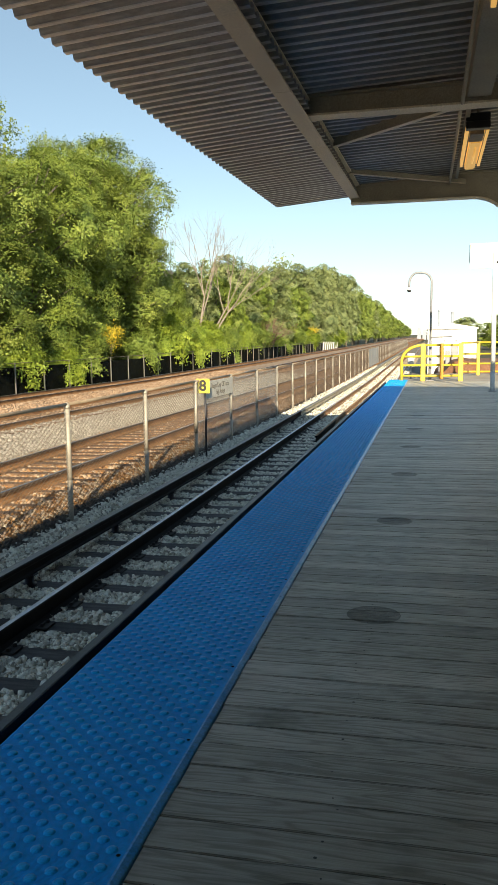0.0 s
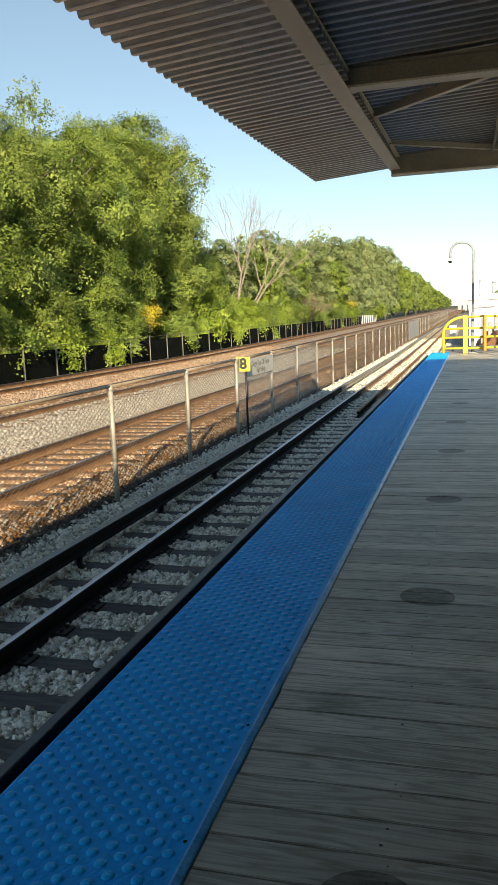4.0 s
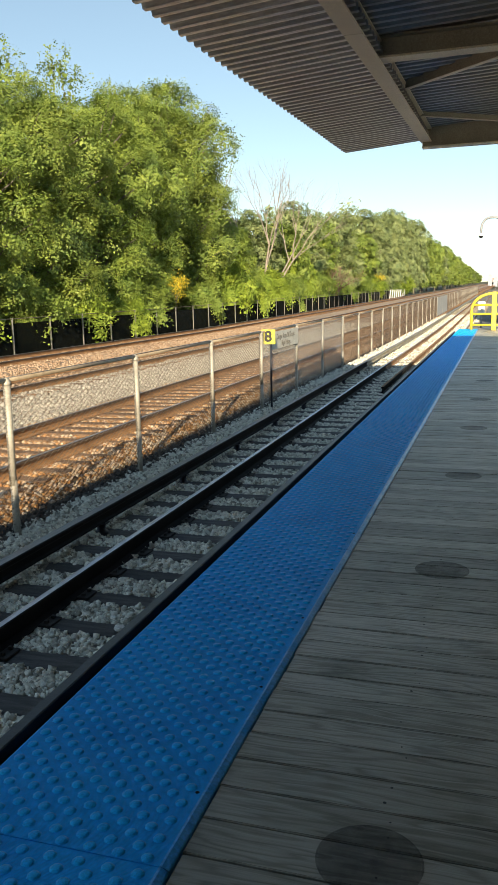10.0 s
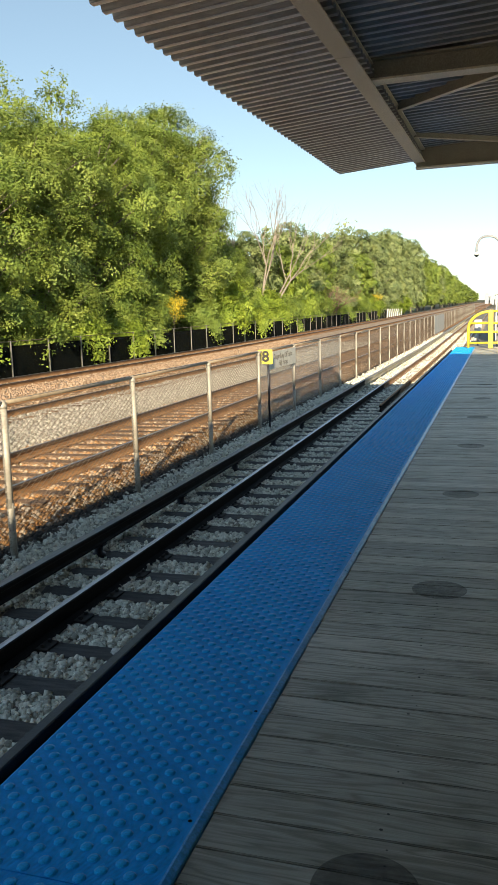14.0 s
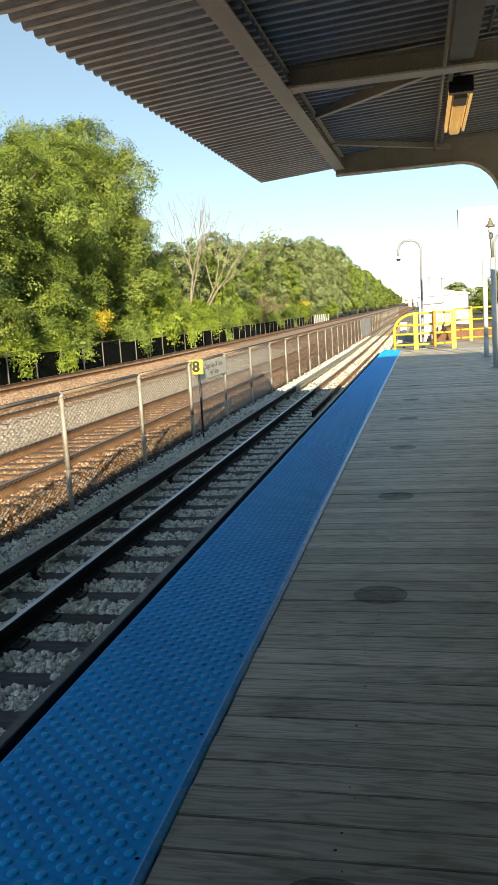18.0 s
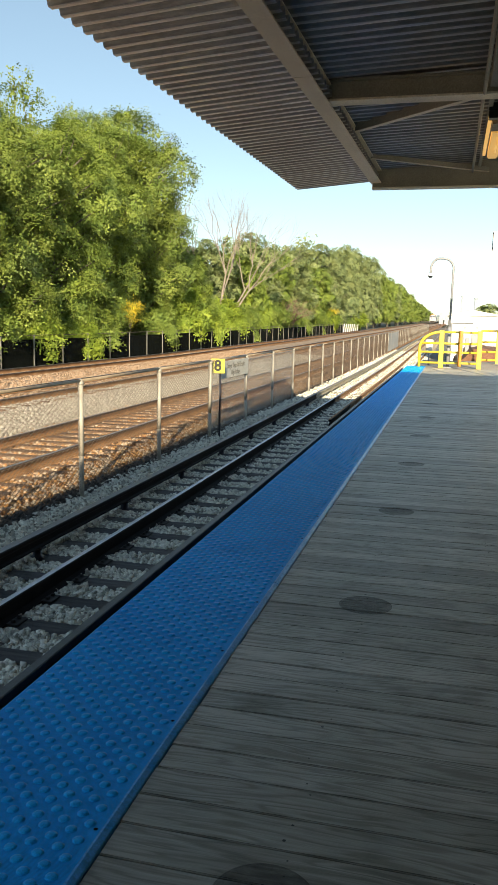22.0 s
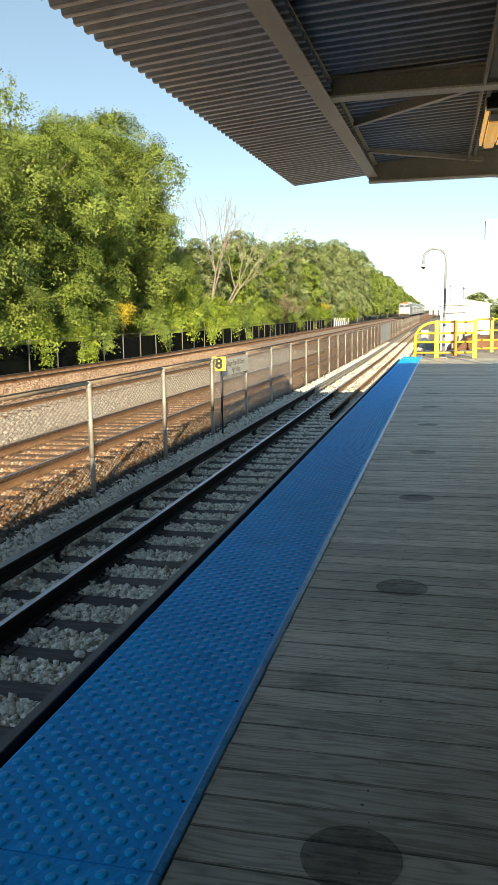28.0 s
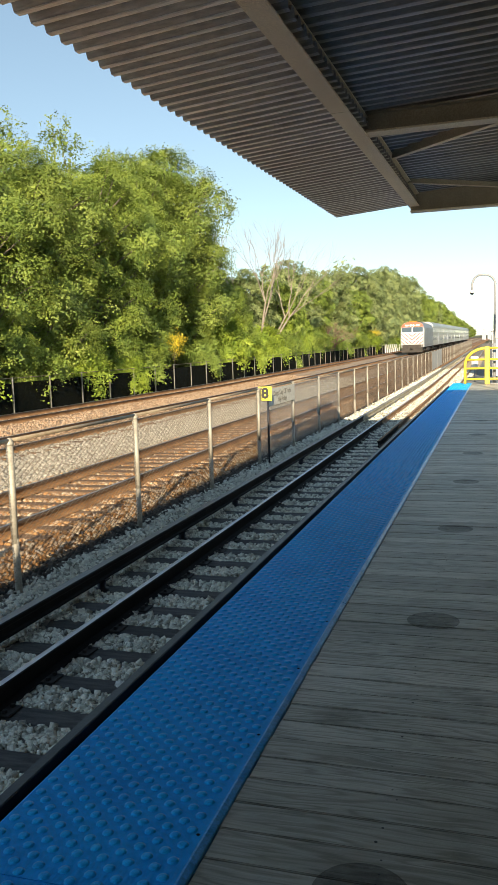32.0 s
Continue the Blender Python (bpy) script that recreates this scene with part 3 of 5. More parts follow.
for k in range(34):
    y = 6.45 - 0.573 * 5 + 0.573 * k
    for x in (-2.655, -1.15):
        ob = plate0 if made == 0 else plate0.copy()
        if made:
            scene.collection.objects.link(ob)
        made += 1
        ob.location = (x, y, RAIL_Z - 0.172 + grade(y))

# ---------------------------------------------------------------- loose stones
def stones(name, label, x0, x1, y0, y1, per_m2, size, material, seed, skip=None, sink=0.3, main=False):
    """Crushed stones scattered over a bed: each a lopsided block of its own."""
    rng = np.random.default_rng(seed)
    count = int((x1 - x0) * (y1 - y0) * per_m2)
    x, y = rng.uniform(x0, x1, count), y0 + (y1 - y0) * rng.uniform(0, 1, count) ** 1.25
    if skip is not None:
        keep = ~skip(x, y)
        x, y = x[keep], y[keep]
    n = len(x)
    z = np.array([bed_z(a) for a in x]) + np.array([grade(b) for b in y])
    cube = np.array([(a, b, c) for c in (-1, 1) for b in (-1, 1) for a in (-1, 1)], float)
    quads = np.array([(0, 2, 3, 1), (4, 5, 7, 6), (0, 1, 5, 4), (2, 6, 7, 3), (0, 4, 6, 2), (1, 3, 7, 5)])
    s = size * rng.uniform(0.55, 1.25, (n, 1, 1))
    v = cube[None] * rng.uniform(0.58, 1.0, (n, 8, 3)) * rng.uniform(0.5, 1.3, (n, 1, 3)) * s * 0.52
    q = rng.normal(size=(n, 4))
    q /= np.linalg.norm(q, axis=1, keepdims=True)
    w, i, j, k = q.T
    rot = np.stack([1 - 2 * (j * j + k * k), 2 * (i * j - k * w), 2 * (i * k + j * w), 2 * (i * j + k * w), 1 - 2 * (i * i + k * k), 2 * (j * k - i * w), 2 * (i * k - j * w), 2 * (j * k + i * w), 1 - 2 * (i * i + j * j)], -1).reshape(n, 3, 3)
    v = np.einsum("nij,nkj->nki", rot, v)
    shift = np.array([bend(b) for b in y]) if main else 0
    v += np.stack([x + shift, y, z + size * rng.uniform(-sink, 0.35, n)], -1)[:, None]
    f = (quads[None] + 8 * np.arange(n)[:, None, None]).reshape(-1, 4)
    ob = raw_mesh(name, v.reshape(-1, 3), f, material)
    return tagged(ob, label, "ballast", kind="stuff")


def on_tie(step, start, half, x0, x1):
    return lambda x, y: (np.abs((y - start + step / 2) % step - step / 2) < half) & (x > x0) & (x < x1)


stones("ballast_stones_transit", "loose grey crushed stones between the transit ties", -4.0, -1.0, 3.4, 24, 1150, 0.046, M["stone"], 1, on_tie(0.573, 6.45, 0.115, -3.33, -0.6))
stones("ballast_stones_far", "loose pale stones beside the sunlit transit track", -3.95, -0.75, 22, 70, 230, 0.062, M["stone"], 2, on_tie(0.573, 6.45, 0.10, -3.33, -0.6))
stones("ballast_stones_rusty", "loose rust-stained stones round the main line track", -7.6, -4.1, 6.5, 34, 430, 0.056, M["stone_rust"], 3, on_tie(0.53, 3, 0.10, -7.3, -4.7), main=True)
stones("ballast_stones_pale", "loose pale stones between the main line tracks", -10.9, -7.5, 9, 55, 270, 0.07, M["stone_pale"], 4, main=True)
stones("ballast_stones_outer", "loose brown stones round the outer main line tracks", -17.2, -10.8, 12, 60, 90, 0.07, M["stone_brown"], 6, main=True)

stones("ballast_stones_sooty", "dark stones along the foot of the fence", -4.14, -3.93, 4, 36, 800, 0.052, M["stone_dark"], 8)

# ---------------------------------------------------------------- platform
END_Y = 26.3
deck = thing("platform", "weathered grey timber boarding platform", "platform", kind="structure")
bm = bmesh.new()
box(bm, -0.62, 5.0, -45, END_Y, -0.30, -0.042)
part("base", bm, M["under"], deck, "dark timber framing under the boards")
bm = bmesh.new()
for k in range(12):
    box(bm, -0.52, -0.36, -20 + k * 4, -19.84 + k * 4, -1.5, -0.3)
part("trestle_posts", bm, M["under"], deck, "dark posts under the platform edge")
bm = box(bmesh.new(), 0.012, 5.0, -45, 0.32, -0.04, 0.0)
part("rear_boards", bm, M["plank"], deck)

# Unseen wall, added to darken the right side of the deck.
tagged(link_mesh("wall_windbreak", box(bmesh.new(), 1.94, 2.02, -14, 7.0, 0.002, 2.9), M["wall_paint"]), "plain olive wall added out of view to block light from the right", "wall", kind="structure")

strip = thing("tactile_strip", "blue tactile warning strip with raised domes along the platform edge", "tactile paving")
TILE = 2.33


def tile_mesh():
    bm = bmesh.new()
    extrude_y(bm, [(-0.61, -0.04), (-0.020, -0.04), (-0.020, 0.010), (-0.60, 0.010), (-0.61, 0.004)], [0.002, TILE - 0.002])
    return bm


def dome_mesh():
    verts, faces = [], []
    ring = [(math.cos(a), math.sin(a)) for a in (2 * math.pi * k / 8 for k in range(8))]
    rows = int(TILE / 0.0345)
    for j in range(rows):
        for i in range(8):
            x, y = -0.575 + 0.074 * i + (0.037 if j % 2 else 0), 0.02 + 0.0345 * j
            if x > -0.056 or y > TILE - 0.02:
                continue
            b = len(verts)
            for r, z in ((0.0166, 0.0098), (0.0146, 0.0130), (0.0088, 0.0146)):
                verts += [(x + r * c, y + r * s, z) for c, s in ring]
            verts.append((x, y, 0.0150))
            for lvl in (0, 8):
                faces += [(b + lvl + k, b + lvl + (k + 1) % 8, b + lvl + 8 + (k + 1) % 8, b + lvl + 8 + k) for k in range(8)]
            faces += [(b + 16 + k, b + 16 + (k + 1) % 8, b + 24, b + 24) for k in range(8)]
    me = bpy.data.meshes.new("dome_relief")
    me.from_pydata(verts, [], [f if f[2] != f[3] else f[:3] for f in faces])
    me.materials.append(M["blue"])
    me.polygons.foreach_set("use_smooth", [True] * len(me.polygons))
    return me


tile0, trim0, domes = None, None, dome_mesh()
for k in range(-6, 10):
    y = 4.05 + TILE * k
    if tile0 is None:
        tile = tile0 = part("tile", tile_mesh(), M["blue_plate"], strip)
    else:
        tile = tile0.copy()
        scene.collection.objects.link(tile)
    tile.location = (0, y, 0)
    d = tagged(new("dome_relief", domes), kind="stuff")
    d.parent = tile
    if trim0 is None:
        trim0 = link_mesh("edge", extrude_y(bmesh.new(), [(-0.0198, -0.04), (0.004, -0.04), (0.004, 0.001), (0.001, 0.0045), (-0.014, 0.0106), (-0.0198, 0.0104)], [0.002, TILE - 0.002]), M["blue_worn_sheen"], tile, "worn blue edge, paler for the sheen put into its colour")
    else:
        trim = trim0.copy()
        scene.collection.objects.link(trim)
        trim.parent = tile

screw0 = None
for tile in [o for o in strip.children]:
    for k in range(4):
        if screw0 is None:
            bm = tube(bmesh.new(), [(0, 0, 0.0), (0, 0, 0.0012)], [0.006, 0.0045], 10)
            screw = screw0 = part("screw", bm, M["raildark"], tile, "dark screw head")
        else:
            screw = screw0.copy()
            scene.collection.objects.link(screw)
            screw.parent = tile
        screw.location = (-0.034, 0.28 + 0.583 * k, 0.010)

edge = thing("edge_board", "dark rubbing board along the platform edge", "edge board", kind="structure")
part("board", soft_edges(extrude_y(bmesh.new(), [(-0.715, -0.16), (-0.672, -0.16), (-0.672, -0.012), (-0.715, -0.012)], [-20, END_Y]), 0.004), M["rubber"], edge)
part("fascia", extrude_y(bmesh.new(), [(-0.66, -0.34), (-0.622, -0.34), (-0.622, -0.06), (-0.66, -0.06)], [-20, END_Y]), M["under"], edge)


# ---------------------------------------------------------------- chain-link fence by the track
fence = thing("track_fence", "chain-link fence with galvanised posts between the tracks", "fence")
POST_Y = [9.9 + 2.93 * k for k in range(-4, 56)]
FENCE_TOP = 0.50


def fence_rise(y):
    return grade(y)


def post_mesh():
    bm = bmesh.new()
    tube(bm, [(0, 0, -0.55), (0, 0, FENCE_TOP - 0.05)], 0.037, 10)
    tube(bm, [(0, 0, FENCE_TOP - 0.05), (0, 0, FENCE_TOP - 0.02), (0, 0, FENCE_TOP + 0.01), (0, 0, FENCE_TOP + 0.03)], [0.044, 0.044, 0.03, 0.012], 10)
    return bm


def low_post_mesh():
    return tube(bmesh.new(), [(0, 0, -1.15), (0, 0, -0.5)], 0.037, 10)


def link_panel(width, z0, z1, pitch, radius):
    """Woven wires: zigzags that lean either way and hook into each other."""
    cols, rows = int(width / pitch), int((z1 - z0) / (pitch * 0.5))
    verts, faces = [], []
    tri = [(radius * math.cos(a), radius * math.sin(a)) for a in (0.5, 2.6, 4.7)]
    for c in range(cols + 1):
        base = len(verts)
        for r in range(rows + 1):
            side = 0.5 if (r + c) % 2 else -0.5
            y, z = (c + side) * pitch, z0 + (z1 - z0) * r / rows
            x = 0.004 * (1 if (r + c) % 2 else -1)
            verts += [(x + u, y + v, z) for u, v in tri]
        for r in range(rows):
            for k in range(3):
                a, b = base + 3 * r + k, base + 3 * r + (k + 1) % 3
                faces.append((a, b, b + 3, a + 3))
    return verts, faces


pv, pf = link_panel(2.93, -0.96, FENCE_TOP - 0.03, 0.064, 0.0050)
panel0 = tagged(raw_mesh("wire_panel", pv, pf, M["wire"], fence), kind="stuff")
post0 = part("post", post_mesh(), M["galv"], fence)
stub0 = part("post_foot", low_post_mesh(), M["galv"], fence)
lean = random.Random(12)
for k, y in enumerate(POST_Y):
    z = fence_rise(y)
    for src, dy in ((post0, 0), (stub0, 0), (panel0, 0)):
        ob = src if k == 0 else src.copy()
        if k:
            scene.collection.objects.link(ob)
        ob.matrix_basis = pose(FENCE_X, y + dy, z, *((lean.uniform(-0.9, 0.9), lean.uniform(-0.5, 0.5), 0) if src is post0 else (0, 0, 0)))
for y0 in POST_Y[:-1]:
    y1 = y0 + 2.93
    part("top_rail", tube(bmesh.new(), [(FENCE_X, y0, FENCE_TOP + fence_rise(y0)), (FENCE_X, y1, FENCE_TOP + fence_rise(y1))], 0.021, 8), M["pipe"], fence)

# ---------------------------------------------------------------- canopy
ROOF_END = 12.55


def roof_lift(y):
    return 0.027 * (y - 12.5)


canopy = thing("canopy", "platform canopy of corrugated steel on tan painted beams", "canopy", kind="structure")


def sheet(bm, x0, z0, x1, z1, y0, y1, pitch=0.155, depth=0.046, thick=0.004):
    """Corrugated sheet: ribs run across, from x0 to x1."""
    n = round((y1 - y0) / pitch)
    rib = ((0.0, 0.03), (0.05, 0.0), (0.30, 0.0), (0.35, 0.03), (0.41, 0.2), (0.50, 0.85), (0.56, 0.98), (0.62, 1.0), (0.74, 1.0), (0.81, 0.96), (0.87, 0.8), (0.96, 0.2))
    prof = [(y0 + pitch * (i + f), depth * d) for i in range(n) for f, d in rib]
    prof.append((y0 + n * pitch, depth * 0.03))
    rows = [[bm.verts.new((x, y, z + d + up + roof_lift(y))) for y, d in prof] for up in (0, thick, 0, thick) for x, z in ((x0, z0), (x1, z1))]
    a, c, b, d, a2, c2, b2, d2 = rows
    for i in range(len(prof) - 1):
        under = bm.faces.new((a[i], c[i], c[i + 1], a[i + 1]))
        under.smooth = True
        # Slot 1 on the rib bottoms: their grazing sheen put into the colour.
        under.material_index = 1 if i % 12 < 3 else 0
        bm.faces.new((b[i], b[i + 1], d[i + 1], d[i])).smooth = True
        bm.faces.new((a2[i], a2[i + 1], b2[i + 1], b2[i]))
        bm.faces.new((c2[i], d2[i], d2[i + 1], c2[i + 1]))
    bm.faces.new((a2[-1], c2[-1], d2[-1], b2[-1]))
    return bm


BACK = ROOF_END - 0.155 * 138
for y0, y1 in ((ROOF_END - 0.155 * 80, ROOF_END), (BACK, ROOF_END - 0.155 * 80)):
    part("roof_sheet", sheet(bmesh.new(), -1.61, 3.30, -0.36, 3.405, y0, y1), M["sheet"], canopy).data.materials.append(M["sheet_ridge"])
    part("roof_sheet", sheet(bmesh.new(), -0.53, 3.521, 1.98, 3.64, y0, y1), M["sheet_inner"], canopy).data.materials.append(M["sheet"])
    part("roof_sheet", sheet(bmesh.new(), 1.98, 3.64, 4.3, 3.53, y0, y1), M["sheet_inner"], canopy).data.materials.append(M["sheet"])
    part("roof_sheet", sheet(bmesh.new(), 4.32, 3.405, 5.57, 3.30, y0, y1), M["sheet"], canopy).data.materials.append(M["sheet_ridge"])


SEAM_Y = 6.67


def channel(bm, x0, x1, y0, y1, z0, z1, t=0.012):
    """A steel channel along y: bottom flange, web, top flange."""
    lift = lambda y: (0.0085 * (y - 12.9) * (1 if x0 < 0 else 0), roof_lift(y))
    extrude_y(bm, [(x0, z0), (x1, z0), (x1, z0 + t), (x0 + t, z0 + t), (x0 + t, z1 - t), (x1, z1 - t), (x1, z1), (x0, z1)], [y0, y1], lift)
    return bm


for y0, y1 in ((BACK, SEAM_Y - 0.004), (SEAM_Y + 0.004, 12.9)):
    part("edge_beam", channel(bmesh.new(), -0.475, -0.325, y0, y1, 3.335, 3.515), M["steel"], canopy, "tan painted edge channel")
part("edge_beam", channel(bmesh.new(), 4.435, 4.285, BACK, 12.9, 3.335, 3.53), M["steel"], canopy, "tan painted edge channel")


def portal(y, depth, lift):
    """A column with two curved arms: web, bottom flange and top flange follow the knee."""
    w = thing("canopy_frame", "tan painted steel column with curved roof arms", "canopy frame", "canopy frames", at=(0, y, lift))
    mid, bot, top = 1.98, 3.35, 3.35 + depth
    line = [(-0.455, bot)]
    line += [(x, bot) for x in np.linspace(0.0, 1.25, 6)]
    line += [(1.25 + 0.55 * math.sin(a), bot - 0.55 + 0.55 * math.cos(a)) for a in np.linspace(0.15, math.pi / 2, 8)]
    line += [(1.8, 0.0 - lift)]
    for s, tag in ((1, ""), (-1, "")):
        pts = [(mid + (x - mid) * s, z) for x, z in line]
        bm = bmesh.new()
        a = [bm.verts.new((x, -0.085, z)) for x, z in pts]
        b = [bm.verts.new((x, 0.085, z)) for x, z in pts]
        off = []
        for i, (x, z) in enumerate(pts):
            p, q = Vector(pts[max(i - 1, 0)]), Vector(pts[min(i + 1, len(pts) - 1)])
            d = (q - p).normalized()
            off.append(Vector((-d.y, d.x)) * (0.018 * s))
        c = [bm.verts.new((x + o.x, -0.085, z + o.y)) for (x, z), o in zip(pts, off)]
        d = [bm.verts.new((x + o.x, 0.085, z + o.y)) for (x, z), o in zip(pts, off)]
        for i in range(len(pts) - 1):
            for r, t in ((a, b), (d, c), (c, a), (b, d)):
                bm.faces.new((r[i], r[i + 1], t[i + 1], t[i]))
        # The bottom flange is paler than the web and the top flange.
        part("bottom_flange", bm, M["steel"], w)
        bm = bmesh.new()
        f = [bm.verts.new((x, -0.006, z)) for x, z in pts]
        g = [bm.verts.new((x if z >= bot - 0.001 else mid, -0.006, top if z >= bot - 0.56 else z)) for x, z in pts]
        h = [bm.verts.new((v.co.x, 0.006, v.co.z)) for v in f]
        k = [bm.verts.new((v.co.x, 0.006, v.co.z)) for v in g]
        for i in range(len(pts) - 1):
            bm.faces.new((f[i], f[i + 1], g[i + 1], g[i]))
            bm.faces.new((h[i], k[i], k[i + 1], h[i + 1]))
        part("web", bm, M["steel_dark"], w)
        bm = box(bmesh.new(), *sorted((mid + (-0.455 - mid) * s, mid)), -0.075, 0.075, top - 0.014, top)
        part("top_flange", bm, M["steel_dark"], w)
    for k in range(4):
        bm = tube(bmesh.new(), [(1.05 + 0.08 * (k % 2), -0.006, bot + 0.08 + 0.07 * (k // 2)), (1.05 + 0.08 * (k % 2), -0.03, bot + 0.08 + 0.07 * (k // 2))], 0.016, 6)
        part("bolt", bm, M["steel_dark"], w)
    return w


FRAMES = (12.3, 7.6, 2.6, -2.4, -7.4)
for y in FRAMES:
    portal(y, 0.19 if y < 12 else 0.36, roof_lift(y) - (0.0 if y < 12 else 0.10))
# long purlins under the sheets
for x in (1.02, 2.94):
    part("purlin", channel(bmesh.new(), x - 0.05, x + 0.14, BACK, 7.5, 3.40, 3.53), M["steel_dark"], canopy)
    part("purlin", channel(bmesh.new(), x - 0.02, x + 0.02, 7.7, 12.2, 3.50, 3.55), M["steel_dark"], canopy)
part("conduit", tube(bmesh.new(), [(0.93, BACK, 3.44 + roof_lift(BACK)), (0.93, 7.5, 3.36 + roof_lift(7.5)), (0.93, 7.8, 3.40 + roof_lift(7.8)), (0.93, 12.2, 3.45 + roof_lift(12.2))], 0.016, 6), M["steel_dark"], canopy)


def angle_brace(x0, y0, x1, y1, z, leg, foot):
    """A rolled steel angle: a tall leg and a flat foot; a pale lip paints its lit edge."""
    d = Vector((x1 - x0, y1 - y0, 0.0))
    way = math.degrees(math.atan2(d.y, d.x))
    bm = box(bmesh.new(), 0, d.length, -0.006, 0.006, 0.0, leg)
    box(bm, 0, d.length, 0.006, foot, 0.0, 0.010)
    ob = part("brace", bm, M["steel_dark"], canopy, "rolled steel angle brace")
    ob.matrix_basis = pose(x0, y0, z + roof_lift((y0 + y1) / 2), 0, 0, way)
    lip = part("brace_lip", box(bmesh.new(), 0, d.length, -0.012, foot, -0.006, -0.001), M["steel"], canopy, "pale lip with the brace's lit edge put into its colour")
    lip.matrix_basis = ob.matrix_basis.copy()


angle_brace(-0.36, 9.32, 1.0, 8.07, 3.48, 0.10, 0.05)
angle_brace(-0.36, 11.12, 1.15, 12.24, 3.47, 0.06, 0.04)


def ceiling_light(x, y, z):
    t = thing("ceiling_light", "dark metal canopy light with amber lit reflectors", "ceiling light", "canopy lights", at=(x, y, z))
    part("housing", soft_edges(box(bmesh.new(), -0.115, 0.115, -0.80, 1.0, 0.04, 0.12), 0.01), M["black"], t)
    part("end_box", soft_edges(box(bmesh.new(), -0.115, 0.115, -0.82, -0.72, -0.03, 0.04), 0.008), M["black"], t)
    for side in (-1, 1):
        bm = bmesh.new()
        extrude_y(bm, [(0.112 * side, -0.03), (0.082 * side, -0.03), (0.070 * side, 0.04), (0.112 * side, 0.04)], [-0.70, 0.95])
        part("reflector", bm, M["amber"], t, "amber lit side reflector")
        part("rim", box(bmesh.new(), *sorted((0.074 * side, 0.080 * side)), -0.70, 0.95, -0.034, -0.02), M["black"], t, "dark rim of the reflector")
    part("lens", soft_edges(box(bmesh.new(), -0.058, 0.058, -0.30, 1.02, -0.05, 0.038), 0.012, 2), M["amber_dim"], t, "amber lit lens")
    part("lamp_tube", tube(bmesh.new(), [(0.012, -0.1, -0.058), (0.012, 0.62, -0.058)], 0.011, 8), M["amber"], t, "bright tube behind the lens")
    part("lens_frame", box(bmesh.new(), -0.066, 0.066, -0.62, -0.305, -0.04, 0.038), M["shade_metal"], t, "dull end plate of the lens")
    for dy in (-0.7, 0.8):
        part("hanger", tube(bmesh.new(), [(0, dy, 0.12), (0, dy, 0.36)], 0.012, 6), M["steel_dark"], t)


M["amber"] = plain("amber_reflector", (0.75, 0.42, 0.12), 0.35, 0.0, 0.4)
M["amber_dim"] = plain("amber_lens", (0.66, 0.37, 0.09), 0.3, 0.0, 0.3)
for y in (9.43, 4.43, -0.57):
    ceiling_light(1.12, y, 3.40 + roof_lift(y))
jb = thing("junction_box", "pale grey electrical box under the canopy beam", "junction box", at=(1.19, 6.42, 3.50 + roof_lift(6.4)))
part("body", soft_edges(box(bmesh.new(), -0.12, 0.12, -0.16, 0.10, 0.0, 0.12), 0.008), M["pale_grey"], jb)
part("cover", soft_edges(box(bmesh.new(), -0.125, 0.125, -0.165, 0.105, -0.014, 0.0), 0.004), M["pale_grey"], jb, "flat cover plate")
for dx in (-0.08, 0.08):
    part("conduit", tube(bmesh.new(), [(dx, 0.10, 0.06), (dx, 0.9, 0.07)], 0.014, 6), M["steel_dark"], jb)
part("bracket", box(bmesh.new(), -0.26, 0.20, -0.03, 0.03, 0.12, 0.145), M["steel_dark"], jb, "flat steel bracket")

# ---------------------------------------------------------------- yellow railing and end of the platform
END_STEP = thing("platform_end", "sunlit tan concrete slab behind the platform boards", "slab", kind="structure")
part("slab", soft_edges(box(bmesh.new(), -0.3, 9.0, END_Y + 0.01, 33, -0.5, -0.012), 0.02), M["concrete"], END_STEP)

railing = thing("yellow_railing", "bright yellow pipe railing at the platform end", "railing")


def bar(pts, r=0.045, mat="yellow", name="bar", seg=10):
    return part(name, tube(bmesh.new(), pts, r, seg), M[mat], railing)


RY = 26.75
bar([(-0.2, RY, 0.0), (-0.2, RY, 0.62), *[(-0.2 + 0.65 * (1 - math.cos(a)), RY, 0.62 + 0.52 * math.sin(a)) for a in np.linspace(0.15, math.pi / 2, 8)], (0.48, RY, 1.14)], name="curved_post")
for x in (0.48, 1.66):
    part("post", soft_edges(box(bmesh.new(), x - 0.075, x + 0.075, RY - 0.05, RY + 0.05, -0.01, 1.19), 0.01), M["yellow"], railing)
part("gate_post", soft_edges(box(bmesh.new(), 1.0, 1.12, RY - 0.14, RY - 0.06, 0.06, 1.19), 0.01), M["orange"], railing)
for z in (1.14, 0.78, 0.50, 0.16):
    bar([(-0.17 if z < 1 else 0.48, RY, z), (1.66, RY, z)], 0.035)
for x in (2.45, 3.3, 4.15, 5.0, 5.85):
    part("post", soft_edges(box(bmesh.new(), x - 0.06, x + 0.06, 31.2, 31.3, -0.02, 1.25), 0.01), M["yellow"], railing)
for z in (1.2, 0.78, 0.42, 0.12):
    bar([(1.7, RY if z > 1 else 31.25, z), (2.45, 31.25, z)] if z > 1 else [(1.75, 31.25, z), (2.45, 31.25, z)], 0.035)
    bar([(2.45, 31.25, z), (5.85, 31.25, z)], 0.035)

goose = thing("camera_pole", "grey gooseneck pole carrying a dome camera", "camera pole", at=(0.70, 27.1, -0.01))
part("pole", tube(bmesh.new(), [(0, 0, 0), (0, 0, 1.3)], 0.052, 12), M["grey"], goose)
